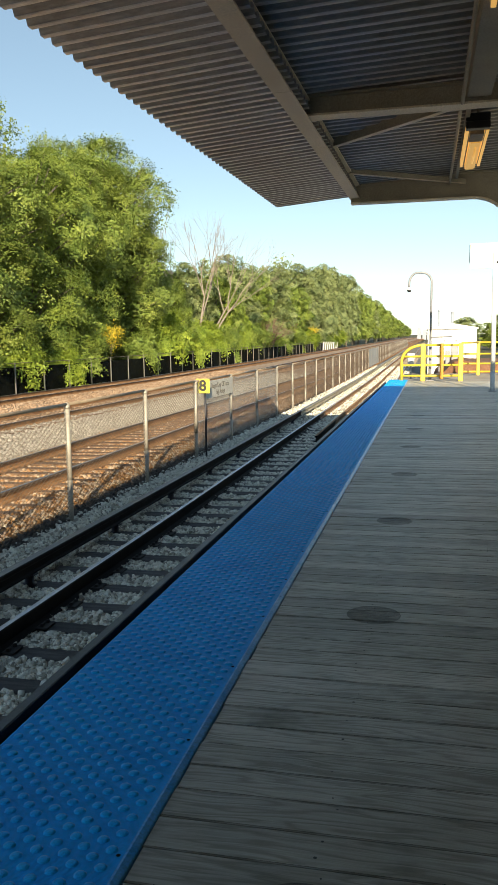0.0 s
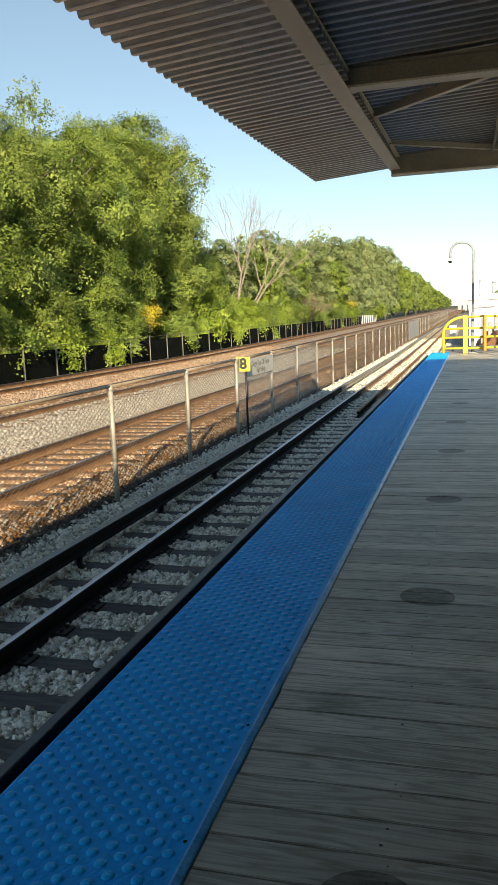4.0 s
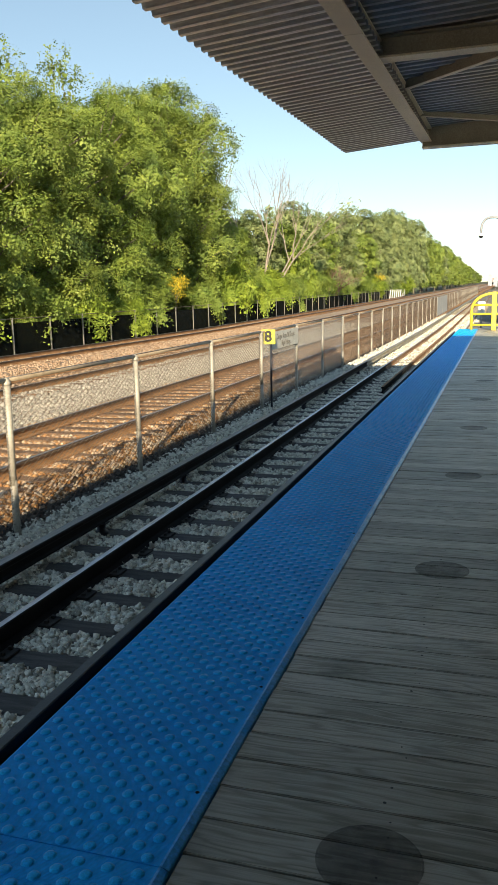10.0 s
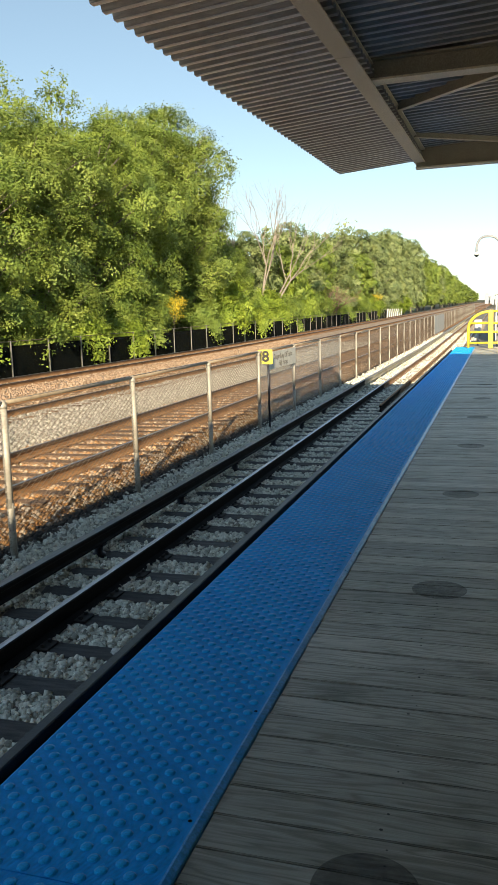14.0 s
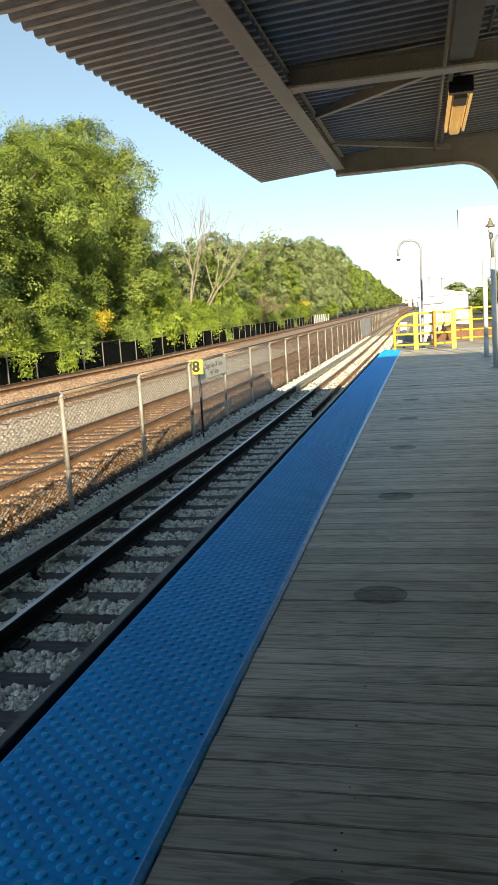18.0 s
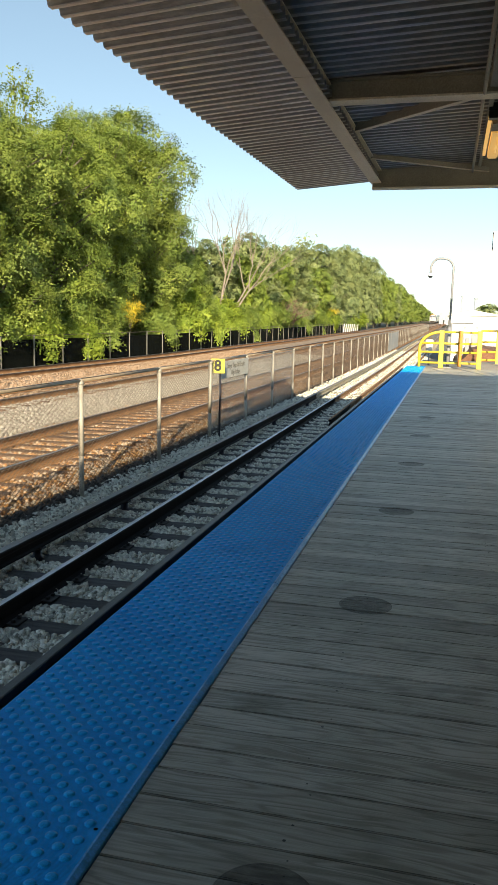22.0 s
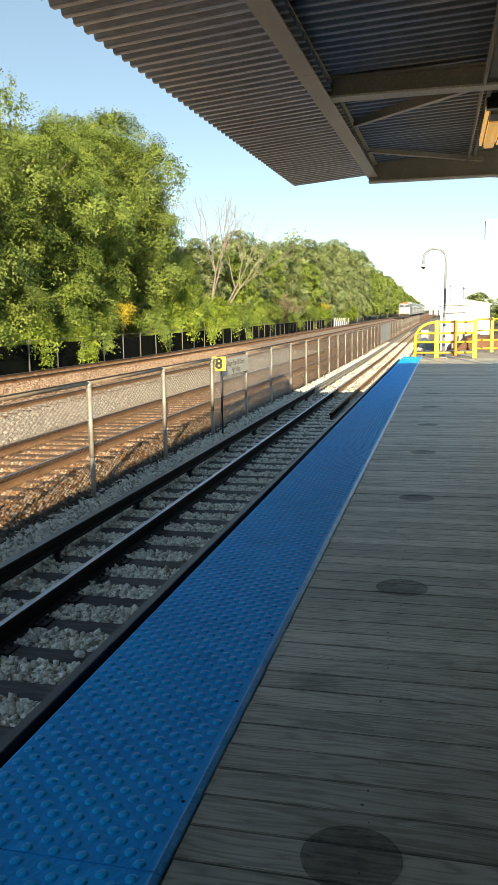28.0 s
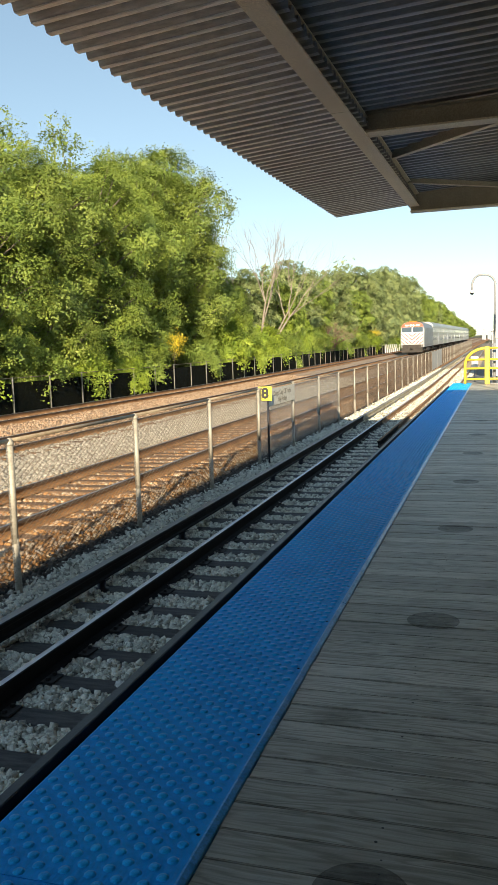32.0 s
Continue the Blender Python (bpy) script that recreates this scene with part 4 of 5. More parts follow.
part("neck", tube(bmesh.new(), [(0, 0, 1.3), (0.02, 0, 3.12), *[(-0.30 + 0.33 * math.cos(a), 0, 3.14 + 0.34 * math.sin(a)) for a in np.linspace(0.1, math.pi / 2, 6)], *[(-0.42 + 0.27 * math.cos(a), 0, 3.14 + 0.34 * math.sin(a)) for a in np.linspace(math.pi / 2, math.pi, 7)], (-0.69, 0, 3.0)], 0.036, 10), M["grey"], goose)
part("base_plate", box(bmesh.new(), -0.12, 0.12, -0.12, 0.12, 0.0, 0.02), M["grey"], goose)
part("collar", tube(bmesh.new(), [(-0.69, 0, 3.02), (-0.69, 0, 2.96), (-0.69, 0, 2.93)], [0.04, 0.075, 0.075], 12), M["white"], goose, "white camera housing")
bm = bmesh.new()
bmesh.ops.create_uvsphere(bm, u_segments=12, v_segments=8, radius=0.07, matrix=pose(-0.69, 0, 2.93))
part("dome", bm, M["black"], goose, "dark smoked dome")

goose_twin = copy_thing(goose, pose(3.0, 27.1, -0.01, 0, 0, 180))
wp = thing("white_pole", "tall white pole with a grey painted foot on the platform", "pole", at=(2.22, 21.0, 0))
part("foot", tube(bmesh.new(), [(0, 0, 0), (0, 0, 0.50)], 0.06, 12), M["pale_grey"], wp, "grey painted foot")
part("shaft", tube(bmesh.new(), [(0, 0, 0.50), (0, 0, 3.38)], 0.058, 12), M["white"], wp)
part("base_plate", box(bmesh.new(), -0.1, 0.1, -0.1, 0.1, 0, 0.015), M["grey"], wp)
sb = thing("sign_board", "blank white sign board on a slim white post", "sign", at=(2.31, 22.4, 0.0))
part("panel", soft_edges(box(bmesh.new(), -0.63, 0.965, -0.025, 0.025, 3.13, 3.78), 0.01), M["white"], sb)
part("bracket", tube(bmesh.new(), [(-0.63, -0.035, 3.29), (-0.63, -0.035, 3.75)], 0.012, 6), M["black"], sb)
part("strap", box(bmesh.new(), -0.02, 0.21, -0.034, -0.026, 3.44, 3.47), M["black"], sb)
part("post", tube(bmesh.new(), [(0.0, 0.065, 0.0), (0.0, 0.065, 3.7)], 0.035, 10), M["white"], sb)
lp = thing("lamp_post", "grey lamp post with a bell-shaped lamp", "lamp post", at=(2.13, 17.45, 0))
part("post", tube(bmesh.new(), [(0, 0, 0), (-0.02, 0, 2.2)], 0.05, 12), M["pale_grey"], lp)
part("stem", tube(bmesh.new(), [(-0.02, 0, 2.2), (-0.05, 0, 2.75)], 0.025, 8), M["shade_metal"], lp)
part("lamp_shade", tube(bmesh.new(), [(-0.05, 0, 2.81), (-0.05, 0, 2.84), (-0.05, 0, 2.88), (-0.05, 0, 2.93), (-0.05, 0, 2.96)], [0.10, 0.09, 0.05, 0.04, 0.015], 14), M["shade_metal"], lp, "dull bell-shaped metal shade")
part("bulb_cup", tube(bmesh.new(), [(-0.05, 0, 2.70), (-0.05, 0, 2.76), (-0.05, 0, 2.82)], [0.035, 0.05, 0.045], 12), M["white"], lp, "pale glass lamp cup")
part("ballast_box", soft_edges(box(bmesh.new(), -0.085, -0.005, -0.04, 0.04, 2.58, 2.68), 0.01), M["black"], lp)
part("base_plate", box(bmesh.new(), -0.09, 0.09, -0.09, 0.09, 0, 0.015), M["grey"], lp)

# ---------------------------------------------------------------- white equipment building and beyond
hut = thing("equipment_building", "white rendered trackside equipment building with a low gable roof", "building", at=(0, 54, 0))
part("wall", box(bmesh.new(), 0.55, 3.62, 0, 6, -1.4, 2.05), M["white"], hut)
bm = bmesh.new()
pts = [(0.45, 2.05), (3.72, 2.05), (3.72, 2.12), (2.08, 2.42), (0.45, 2.12)]
a, b = [bm.verts.new((x, -0.12, z)) for x, z in pts], [bm.verts.new((x, 6.1, z)) for x, z in pts]
bm.faces.new(a), bm.faces.new(b[::-1])
for i in range(5):
    bm.faces.new((a[i], b[i], b[(i + 1) % 5], a[(i + 1) % 5]))
part("roof", bm, M["white"], hut)
part("door", box(bmesh.new(), 1.55, 2.45, -0.05, -0.004, -1.0, 1.2), M["white"], hut)
part("pipe", tube(bmesh.new(), [(0.75, -0.08, -0.9), (0.75, -0.08, 1.55), (2.1, -0.08, 1.6)], 0.04, 8), M["grey"], hut)
for x in (1.55, 2.3):
    part("vent", box(bmesh.new(), x, x + 0.1, -0.06, -0.003, 1.25, 1.35), M["grey"], hut)
cab = thing("signal_cabinet", "grey signal cabinets and meters beside the building", "cabinet", at=(1.1, 40, -0.9))
for k, (x, w, h) in enumerate(((0, 0.25, 1.9), (0.32, 0.2, 1.7), (0.6, 0.3, 2.0))):
    part("box", soft_edges(box(bmesh.new(), x, x + w, 0, 0.3, 0.0, h), 0.02), M["grey"], cab)
tank = thing("white_marker", "white bucket-shaped marker on a thin grey stand", "marker", at=(0.05, 28.6, -0.012))
part("stand", tube(bmesh.new(), [(0, 0, 0), (0, 0, 0.47)], 0.03, 8), M["grey"], tank)
part("body", tube(bmesh.new(), [(0, 0, 0.46), (0, 0, 0.50), (0, 0, 0.84), (0, 0, 0.88)], [0.09, 0.11, 0.14, 0.12], 14), M["white"], tank)
bm = bmesh.new()
ridge = [(0.7, -1.2), (1.0, -0.31), (1.32, -0.04), (1.69, 0.37), (2.04, 0.45), (2.86, 0.28), (5.0, 0.25), (9.0, 0.3), (9.0, -1.6), (0.7, -1.6)]
extrude_y(bm, ridge, [36, 40, 48])
tagged(link_mesh("earth_bank", bm, M["rust_soil"]), "reddish brown earth bank behind the railing", "earth bank", kind="structure")


def chimney(x, y, h, r):
    z0 = grade(y) - 2
    t = thing("smokestack", "tall pale industrial smokestack far away", "smokestack", "smokestacks", at=(x, y, z0))
    part("shaft", tube(bmesh.new(), [(0, 0, 0), (0, 0, h - 0.8)], [r, r * 0.8], 12), M["haze"], t)
    part("rim", tube(bmesh.new(), [(0, 0, h - 0.8), (0, 0, h)], r * 0.95, 12), M["haze"], t)


chimney(4.74, 400, 16.5 - grade(400) + 2, 0.5)
chimney(11.1, 400, 15.6 - grade(400) + 2, 0.9)
for k, (x, w, h) in enumerate(((6.2, 3.0, 10.2), (8.0, 2.6, 12.2), (13.4, 2.8, 11.8), (-4.8, 2.2, 10.7), (-2.2, 2.4, 9.8), (-0.2, 1.6, 8.6))):
    z0 = grade(400) - 2
    t = thing("distant_building", "pale hazy city building on the horizon", "building", "distant buildings", at=(x, 400 + 6 * k, z0))
    part("wall", box(bmesh.new(), -w * 0.40, w * 0.40, 0, 4, 0, h - 2.4 - z0), M["haze"], t)


# ---------------------------------------------------------------- trees
def crown_mesh(name, seed, height, radius, base, lobes, sprays, per, leaf, material, wisps=0, open_top=0.0):
    """A crown of lobes; each lobe carries flat leaf sprays that face outward and up, each leaf a folded diamond."""
    rng = np.random.default_rng(seed)
    half = (height - base) / 2
    cen, nor, rad = [], [], []
    for i in range(lobes):
        w = -0.92 + 1.8 * (i + rng.uniform(0.2, 0.8)) / lobes
        ang = 2.39996 * i + rng.uniform(-0.35, 0.35)
        reach = (1 - max(w, 0) ** 2.6) ** 0.5 if w > 0 else (1 - 0.35 * w * w)
        size = radius * rng.uniform(0.17, 0.36)
        reach *= rng.uniform(0.50, 1.0)
        c = np.array((math.cos(ang) * (radius * reach - size * 0.8), math.sin(ang) * (radius * reach - size * 0.8), base + half * (1 + w * 0.94)))
        c[2] = min(max(c[2], base + size * 0.6), height - size * 0.75)
        out = np.array((math.cos(ang) * reach, math.sin(ang) * reach, w * 0.8))
        got = 0
        while got < sprays:
            d = rng.normal(size=3)
            d /= np.linalg.norm(d)
            if d @ out < -0.15:
                continue
            cen.append(c + d * np.array((1.1, 1.1, 0.8)) * size * rng.uniform(0.78, 1.06))
            v = d * 0.62 + np.array((0, 0, 0.55)) + rng.normal(scale=0.30, size=3)
            nor.append(v / np.linalg.norm(v))
            rad.append(rng.uniform(0.4, 0.85))
            got += 1
    for i in range(wisps):
        ang, q = rng.uniform(0, 2 * math.pi), radius * 0.72 * math.sqrt(rng.uniform(0, 1))
        foot = height - (q / radius) ** 2 * half * 0.55
        for k in range(4):
            cen.append(np.array((math.cos(ang) * q, math.sin(ang) * q, foot + 0.17 * k - 0.35 + rng.uniform(-0.25, 0.2))))
            nor.append(np.array((rng.normal() * 0.7, rng.normal() * 0.7, 0.6)))
            rad.append(0.16)
    cen, nor, rad = np.array(cen), np.array(nor), np.array(rad)
    share = np.where(rad > 0.2, per, max(per // 14, 5))
    which = np.repeat(np.arange(len(cen)), share)
    m = len(which)
    n = nor[which] / np.linalg.norm(nor[which], axis=1, keepdims=True)
    a = np.cross(n, np.array((0.31, 0.87, 0.2)))
    a /= np.linalg.norm(a, axis=1, keepdims=True)
    b = np.cross(n, a)
    ang, q = rng.uniform(0, 2 * math.pi, m), np.sqrt(rng.uniform(0, 1, m))
    edge = 1 + 0.3 * np.sin(ang * 5 + which)
    u = (q * rad[which] * edge)[:, None]
    p = cen[which] + a * np.cos(ang)[:, None] * u + b * np.sin(ang)[:, None] * u + n * rng.normal(scale=0.09, size=(m, 1)) - np.array((0, 0, 0.22)) * (q ** 2 * rad[which])[:, None]
    n = n + rng.normal(scale=0.20, size=n.shape)
    # deep leaves inside close the crown
    inner = m // 14
    w = rng.uniform(-0.95, 0.9, inner)
    t = rng.uniform(0, 2 * math.pi, inner)
    r = radius * 0.5 * np.sqrt(1 - np.maximum(w, 0) ** 2.4) * np.sqrt(rng.uniform(0, 1, inner))
    p = np.concatenate([p, np.stack([np.cos(t) * r, np.sin(t) * r, base + half * (1 + w * 0.86)], 1)])
    n = np.concatenate([n, rng.normal(size=(inner, 3))])
    n /= np.linalg.norm(n, axis=1, keepdims=True)
    a = np.cross(n, rng.normal(size=n.shape))
    a /= np.linalg.norm(a, axis=1, keepdims=True)
    b = np.cross(n, a)
    s = (leaf * rng.uniform(0.6, 1.3, len(p)) * np.where(np.arange(len(p)) < m, 1.0, 2.2))[:, None]
    v = np.stack([p - a * s * 0.5, p + b * s * 0.36 - n * s * 0.08, p + a * s * 0.55, p - b * s * 0.36 - n * s * 0.08], 1)
    ob = raw_mesh(name, v.reshape(-1, 3), (np.arange(len(p) * 4).reshape(-1, 4)), material)
    return ob, cen[:lobes * sprays]


def limbs_mesh(seed, height, trunk_r, cen, top=0.75, every=13):
    rnd = random.Random(seed)
    bm = bmesh.new()
    lean = (rnd.uniform(-0.4, 0.4), rnd.uniform(-0.4, 0.4))
    spine = [Vector((lean[0] * t * t, lean[1] * t * t, -0.4 + height * top * t)) for t in (0, 0.15, 0.35, 0.6, 0.8, 1.0)]
    tube(bm, spine, [trunk_r * k for k in (1.25, 1.0, 0.85, 0.6, 0.4, 0.15)], 8)
    for c in cen[::every]:
        c = Vector(c)
        t = min(max((c.z / height - 0.18) / top, 0.12), 0.9)
        s = Vector((lean[0] * t * t, lean[1] * t * t, -0.4 + height * top * t))
        m = s.lerp(c, 0.5) + Vector((rnd.uniform(-0.3, 0.3), rnd.uniform(-0.3, 0.3), 0.25))
        tube(bm, [s, m, c], [trunk_r * 0.32, trunk_r * 0.18, trunk_r * 0.05], 5)
    return bm


def make_tree(name, label, category, seed, height, radius, base, lobes, sprays, per, leaf, material, group, trunk=0.28, wisps=0):
    t = thing(name, label, category, group)
    crown, cen = crown_mesh("crown", seed, height, radius, base, lobes, sprays, per, leaf, M[material], wisps)
    crown.parent = t
    part("trunk", limbs_mesh(seed, height, trunk, cen), M["bark"], t)
    return t


ROW = "trees along the railway"
LOW = "bushes by the far fence"
TREE_A = make_tree("tree", "broad leafy green tree with a crown down to the ground", "tree", 11, 14.0, 4.4, 1.5, 44, 19, 106, 0.118, "leaf_a", ROW)
TREE_B = make_tree("tree", "tall rounded yellow-green tree in full leaf", "tree", 23, 14.0, 4.2, 1.5, 52, 24, 100, 0.108, "leaf_b", ROW, wisps=60)
TREE_C = make_tree("tree", "dull green tree with a feathery crown", "tree", 37, 14.0, 4.6, 1.5, 36, 15, 50, 0.225, "leaf_c", ROW)
TREE_D = make_tree("tree", "far rounded green tree with clumped foliage", "tree", 43, 14.0, 4.8, 1.5, 34, 15, 50, 0.225, "leaf_b", ROW)
TREE_E = make_tree("tree", "far dark green tree with clumped foliage", "tree", 47, 14.0, 4.8, 1.5, 34, 15, 50, 0.225, "leaf_a", ROW)
TREE_T = make_tree("tree", "slender tree top with sparse pale leaves", "tree", 41, 14.0, 1.5, 6.0, 12, 10, 30, 0.11, "leaf_b", ROW, trunk=0.16, wisps=16)
BUSH_B = make_tree("bush", "bright yellow-green roadside bush", "bush", 51, 4.0, 2.4, 0.9, 18, 20, 62, 0.14, "leaf_d", LOW, trunk=0.06, wisps=10)
BUSH_A = make_tree("bush", "dense green roadside bush", "bush", 53, 4.0, 2.4, 0.9, 16, 20, 56, 0.14, "leaf_a", LOW, trunk=0.06, wisps=8)
BUSH_Y = make_tree("bush", "small bush with golden autumn leaves", "bush", 57, 4.0, 1.9, 3.2, 8, 7, 24, 0.11, "leaf_y", LOW, trunk=0.05)
STYLE = {"a": TREE_A, "b": TREE_B, "c": TREE_C, "d": TREE_D, "e": TREE_E, "t": TREE_T, "B": BUSH_B, "A": BUSH_A, "Y": BUSH_Y}
used = set()


def plant(kind, x, y, height, width, turn):
    src = STYLE[kind]
    full = 14.0 if kind in "abcdet" else 4.0
    wide = {"a": 9.2, "b": 8.8, "c": 9.6, "d": 10.0, "e": 10.0, "t": 3.6}.get(kind, 5.0)
    m = pose(x, y, -1.62 + grade(y), 0, 0, turn)
    if kind in used:
        ob = copy_thing(src, m)
    else:
        used.add(kind)
        ob = src
        ob.matrix_basis = m
    ob.scale = (width / wide, width / wide, height / full)
    return ob


PLANTING = [
    ("a", -20.8, 20.5, 11.0, 8.5), ("a", -20.5, 26.1, 11.0, 8.0), ("a", -21.0, 31.5, 12.0, 8.0), ("b", -22.0, 37.0, 13.6, 9.0), ("a", -22.2, 43.0, 14.2, 9.0), ("a", -22.6, 49.5, 15.4, 9.0),
    ("b", -24.0, 58.6, 18.3, 12.0), ("a", -24.8, 61.5, 15.5, 9.5), ("b", -24.6, 52.5, 17.0, 9.0), ("a", -21.6, 64.5, 9.0, 6.5), ("t", -27.0, 49.0, 18.6, 5.0), ("t", -26.0, 41.0, 16.8, 4.6), ("a", -24.0, 70.0, 8.6, 7.0),
    ("a", -26.0, 77.0, 10.0, 8.0), ("c", -25.5, 84.0, 11.4, 8.5), ("c", -24.0, 97.0, 13.4, 9.5), ("a", -23.0, 88.0, 10.4, 7.5), ("a", -22.0, 101.0, 11.0, 7.5), ("b", -25.0, 110.0, 13.4, 10.0), ("c", -23.0, 118.0, 13.6, 10.0),
    ("a", -25.0, 128.6, 14.2, 10.0), ("a", -22.5, 138.0, 12.0, 9.0), ("c", -24.0, 150.0, 16.8, 11.0), ("c", -22.5, 160.0, 15.6, 10.0), ("c", -23.0, 172.0, 18.0, 11.0), ("c", -22.5, 184.0, 19.6, 10.0), ("c", -22.0, 199.0, 17.8, 11.0), ("c", -22.5, 213.0, 19.4, 10.0), ("c", -23.0, 238.0, 21.0, 12.0),
    ("a", -30.0, 30.0, 11.0, 11.0), ("a", -31.0, 46.0, 13.0, 12.0), ("a", -31.0, 62.0, 13.0, 11.0), ("a", -31.0, 78.0, 8.0, 12.0), ("c", -32.0, 95.0, 10.0, 13.0), ("a", -32.0, 115.0, 11.0, 14.0), ("c", -31.0, 140.0, 13.5, 15.0),
    ("c", 6.9, 150.0, 6.2, 6.0), ("a", 11.6, 152.0, 5.2, 7.0), ("c", 15.5, 150.0, 5.6, 8.0), ("c", 24.0, 150.0, 9.2, 8.0), ("c", 18.5, 190.0, 9.0, 9.0), ("a", 22.0, 120.0, 5.6, 8.0), ("b", 16.0, 100.0, 4.2, 7.0), ("a", 12.5, 110.0, 3.4, 6.0), ("c", 27.0, 220.0, 9.5, 10.0),
]
FAR_KINDS = "deddcde"
PLANTING += [(FAR_KINDS[k % 7], -22.0 - 1.2 * (k % 3), 258 + 16 * k, 17.6 - 0.05 * k * k / 4 + 1.5 * math.sin(k * 2.3), 12.0 + 2.0 * math.sin(k * 1.7)) for k in range(17)]
PLANTING += [(FAR_KINDS[k % 7], -22.0, 540 + 40 * k, 15.5 - 0.65 * k, 16.0) for k in range(10)]
for k, (kind, x, y, h, w) in enumerate(PLANTING):
    kind = {"a": "e", "b": "d"}.get(kind, kind) if y > 74 else kind
    plant(kind, min(x, -18.6 - 0.42 * w) if x < 0 else x, y, h, w, 47 * k)
SHRUBS = (
    ("B", -20.6, 63.1, 5.6, 5.4), ("B", -20.7, 68.5, 5.0, 5.0), ("B", -20.6, 76.9, 4.6, 5.6), ("B", -20.9, 89.7, 6.6, 4.0), ("A", -20.3, 115.0, 3.0, 6.0), ("B", -20.3, 141.0, 4.4, 6.6), ("A", -20.4, 82.5, 4.2, 5.0), ("A", -20.6, 96.0, 4.6, 5.0),
    ("A", -20.5, 47.0, 3.6, 4.6), ("B", -20.4, 38.3, 3.4, 4.2), ("A", -20.5, 56.5, 3.6, 4.6), ("Y", -19.7, 49.6, 4.0, 2.8), ("B", -20.3, 43.0, 2.8, 3.4), ("A", -20.3, 33.0, 3.4, 4.2), ("B", -20.4, 28.0, 3.6, 4.4), ("A", -20.4, 22.0, 3.8, 4.8),
    ("A", -20.4, 170.0, 3.4, 7.0), ("Y", -20.5, 147.0, 4.6, 4.0), ("A", -20.5, 128.0, 4.0, 6.0), ("A", -20.5, 107.0, 3.6, 5.0), ("B", -20.6, 195.0, 5.0, 8.0),
)
for k, (kind, x, y, h, w) in enumerate(SHRUBS):
    plant(kind, min(x, -18.9 - 0.42 * w) if kind != "Y" else x, y, h, w, 61 * k)


def bare_tree(x, y, height, label, seed, material, spread, leafy):
    """A half-dead tree: forked bare limbs, with a few leaves left on top."""
    t = thing("bare_tree", label, "tree", at=(x, y, -1.62 + grade(y)))
    rnd = random.Random(seed)
    bm = bmesh.new()
    tips = []

    def grow(p, d, length, r, depth):
        q = p + d * length
        mid = p.lerp(q, 0.5) + Vector((rnd.uniform(-1, 1), rnd.uniform(-1, 1), rnd.uniform(-0.3, 0.6))) * length * 0.06
        tube(bm, [p, mid, q], [r, r * 0.85, r * 0.68], 5, False)
        if depth == 0:
            tips.append(q)
            return
        for _ in range(rnd.choice((2, 2, 3))):
            e = (d + Vector((rnd.uniform(-1, 1), rnd.uniform(-1, 1), rnd.uniform(-0.15, 0.5))) * spread).normalized()
            grow(q, e, length * rnd.uniform(0.66, 0.88), r * 0.58, depth - 1)

    for d in ((0.02, 0.12, 1.0), (0.25, 0.5, 0.9), (-0.15, -0.2, 1.0)):
        grow(Vector((rnd.uniform(-0.2, 0.2), rnd.uniform(-0.3, 0.3), -0.3)), Vector(d).normalized(), height * 0.3, 0.19, 6)
    part("branchwork", bm, M[material], t, "bare pale limbs")
    if leafy:
        rng = np.random.default_rng(seed)
        c = np.array([tuple(v) for v in tips if height * 0.40 < v.z < height * 0.74])
        c = np.repeat(c, leafy, 0)
        p = c + rng.normal(scale=0.45, size=c.shape)
        a, b = rng.normal(size=p.shape) * 0.08, rng.normal(size=p.shape) * 0.06
        raw_mesh("leaves", np.stack([p - a, p - b, p + a, p + b], 1).reshape(-1, 3), np.arange(len(p) * 4).reshape(-1, 4), M["leaf_c"], t)
    return t


bare_tree(-21.4, 76.0, 14.2, "half-dead tree with bare pale limbs and few leaves", 3, "deadwood", 0.50, 34)
bare_tree(-20.6, 102.0, 6.2, "leafless reddish-brown shrub of thin twigs", 8, "twig", 0.9, 0)

# far fence under the trees
far_fence = thing("far_fence", "chain-link fence with grey posts under the trees", "fence")
fp = part("post", tube(bmesh.new(), [(0, 0, -0.3), (0, 0, 2.05)], 0.035, 6), M["post_grey"], far_fence)
for k in range(46):
    y = 18 + 3.05 * k
    ob = fp if k == 0 else fp.copy()
    if k:
        scene.collection.objects.link(ob)
    ob.location = (-19.3, y, -1.62 + grade(y))
for k in range(45):
    y0, y1 = 18 + 3.05 * k, 21.05 + 3.05 * k
    part("top_rail", tube(bmesh.new(), [(-19.3, y0, 0.40 + grade(y0)), (-19.3, y1, 0.40 + grade(y1))], 0.018, 5), M["bark"], far_fence)
# Dark sheets behind the fence stand in for the shade under the trees.
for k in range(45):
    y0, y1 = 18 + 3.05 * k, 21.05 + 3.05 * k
    w = part("fabric_panel", box(bmesh.new(), -0.004, 0.004, 0.02, 3.03, 0.0, 1.75), M["tree_shade_sheet"], far_fence, "dark sheet standing for the shade under the trees")
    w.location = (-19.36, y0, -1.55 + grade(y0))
pickets = thing("white_barrier", "row of leaning white boards beside the far track", "barrier", at=(-19.0, 151, grade(151) - 1.6))
for k in range(8):
    part("board", soft_edges(box(bmesh.new(), -0.06, 0.06, -0.5, 0.5, 0, 2.0, pose(0, k * 3.2, 0, 0, 6, 0)), 0.02), M["white"], pickets)

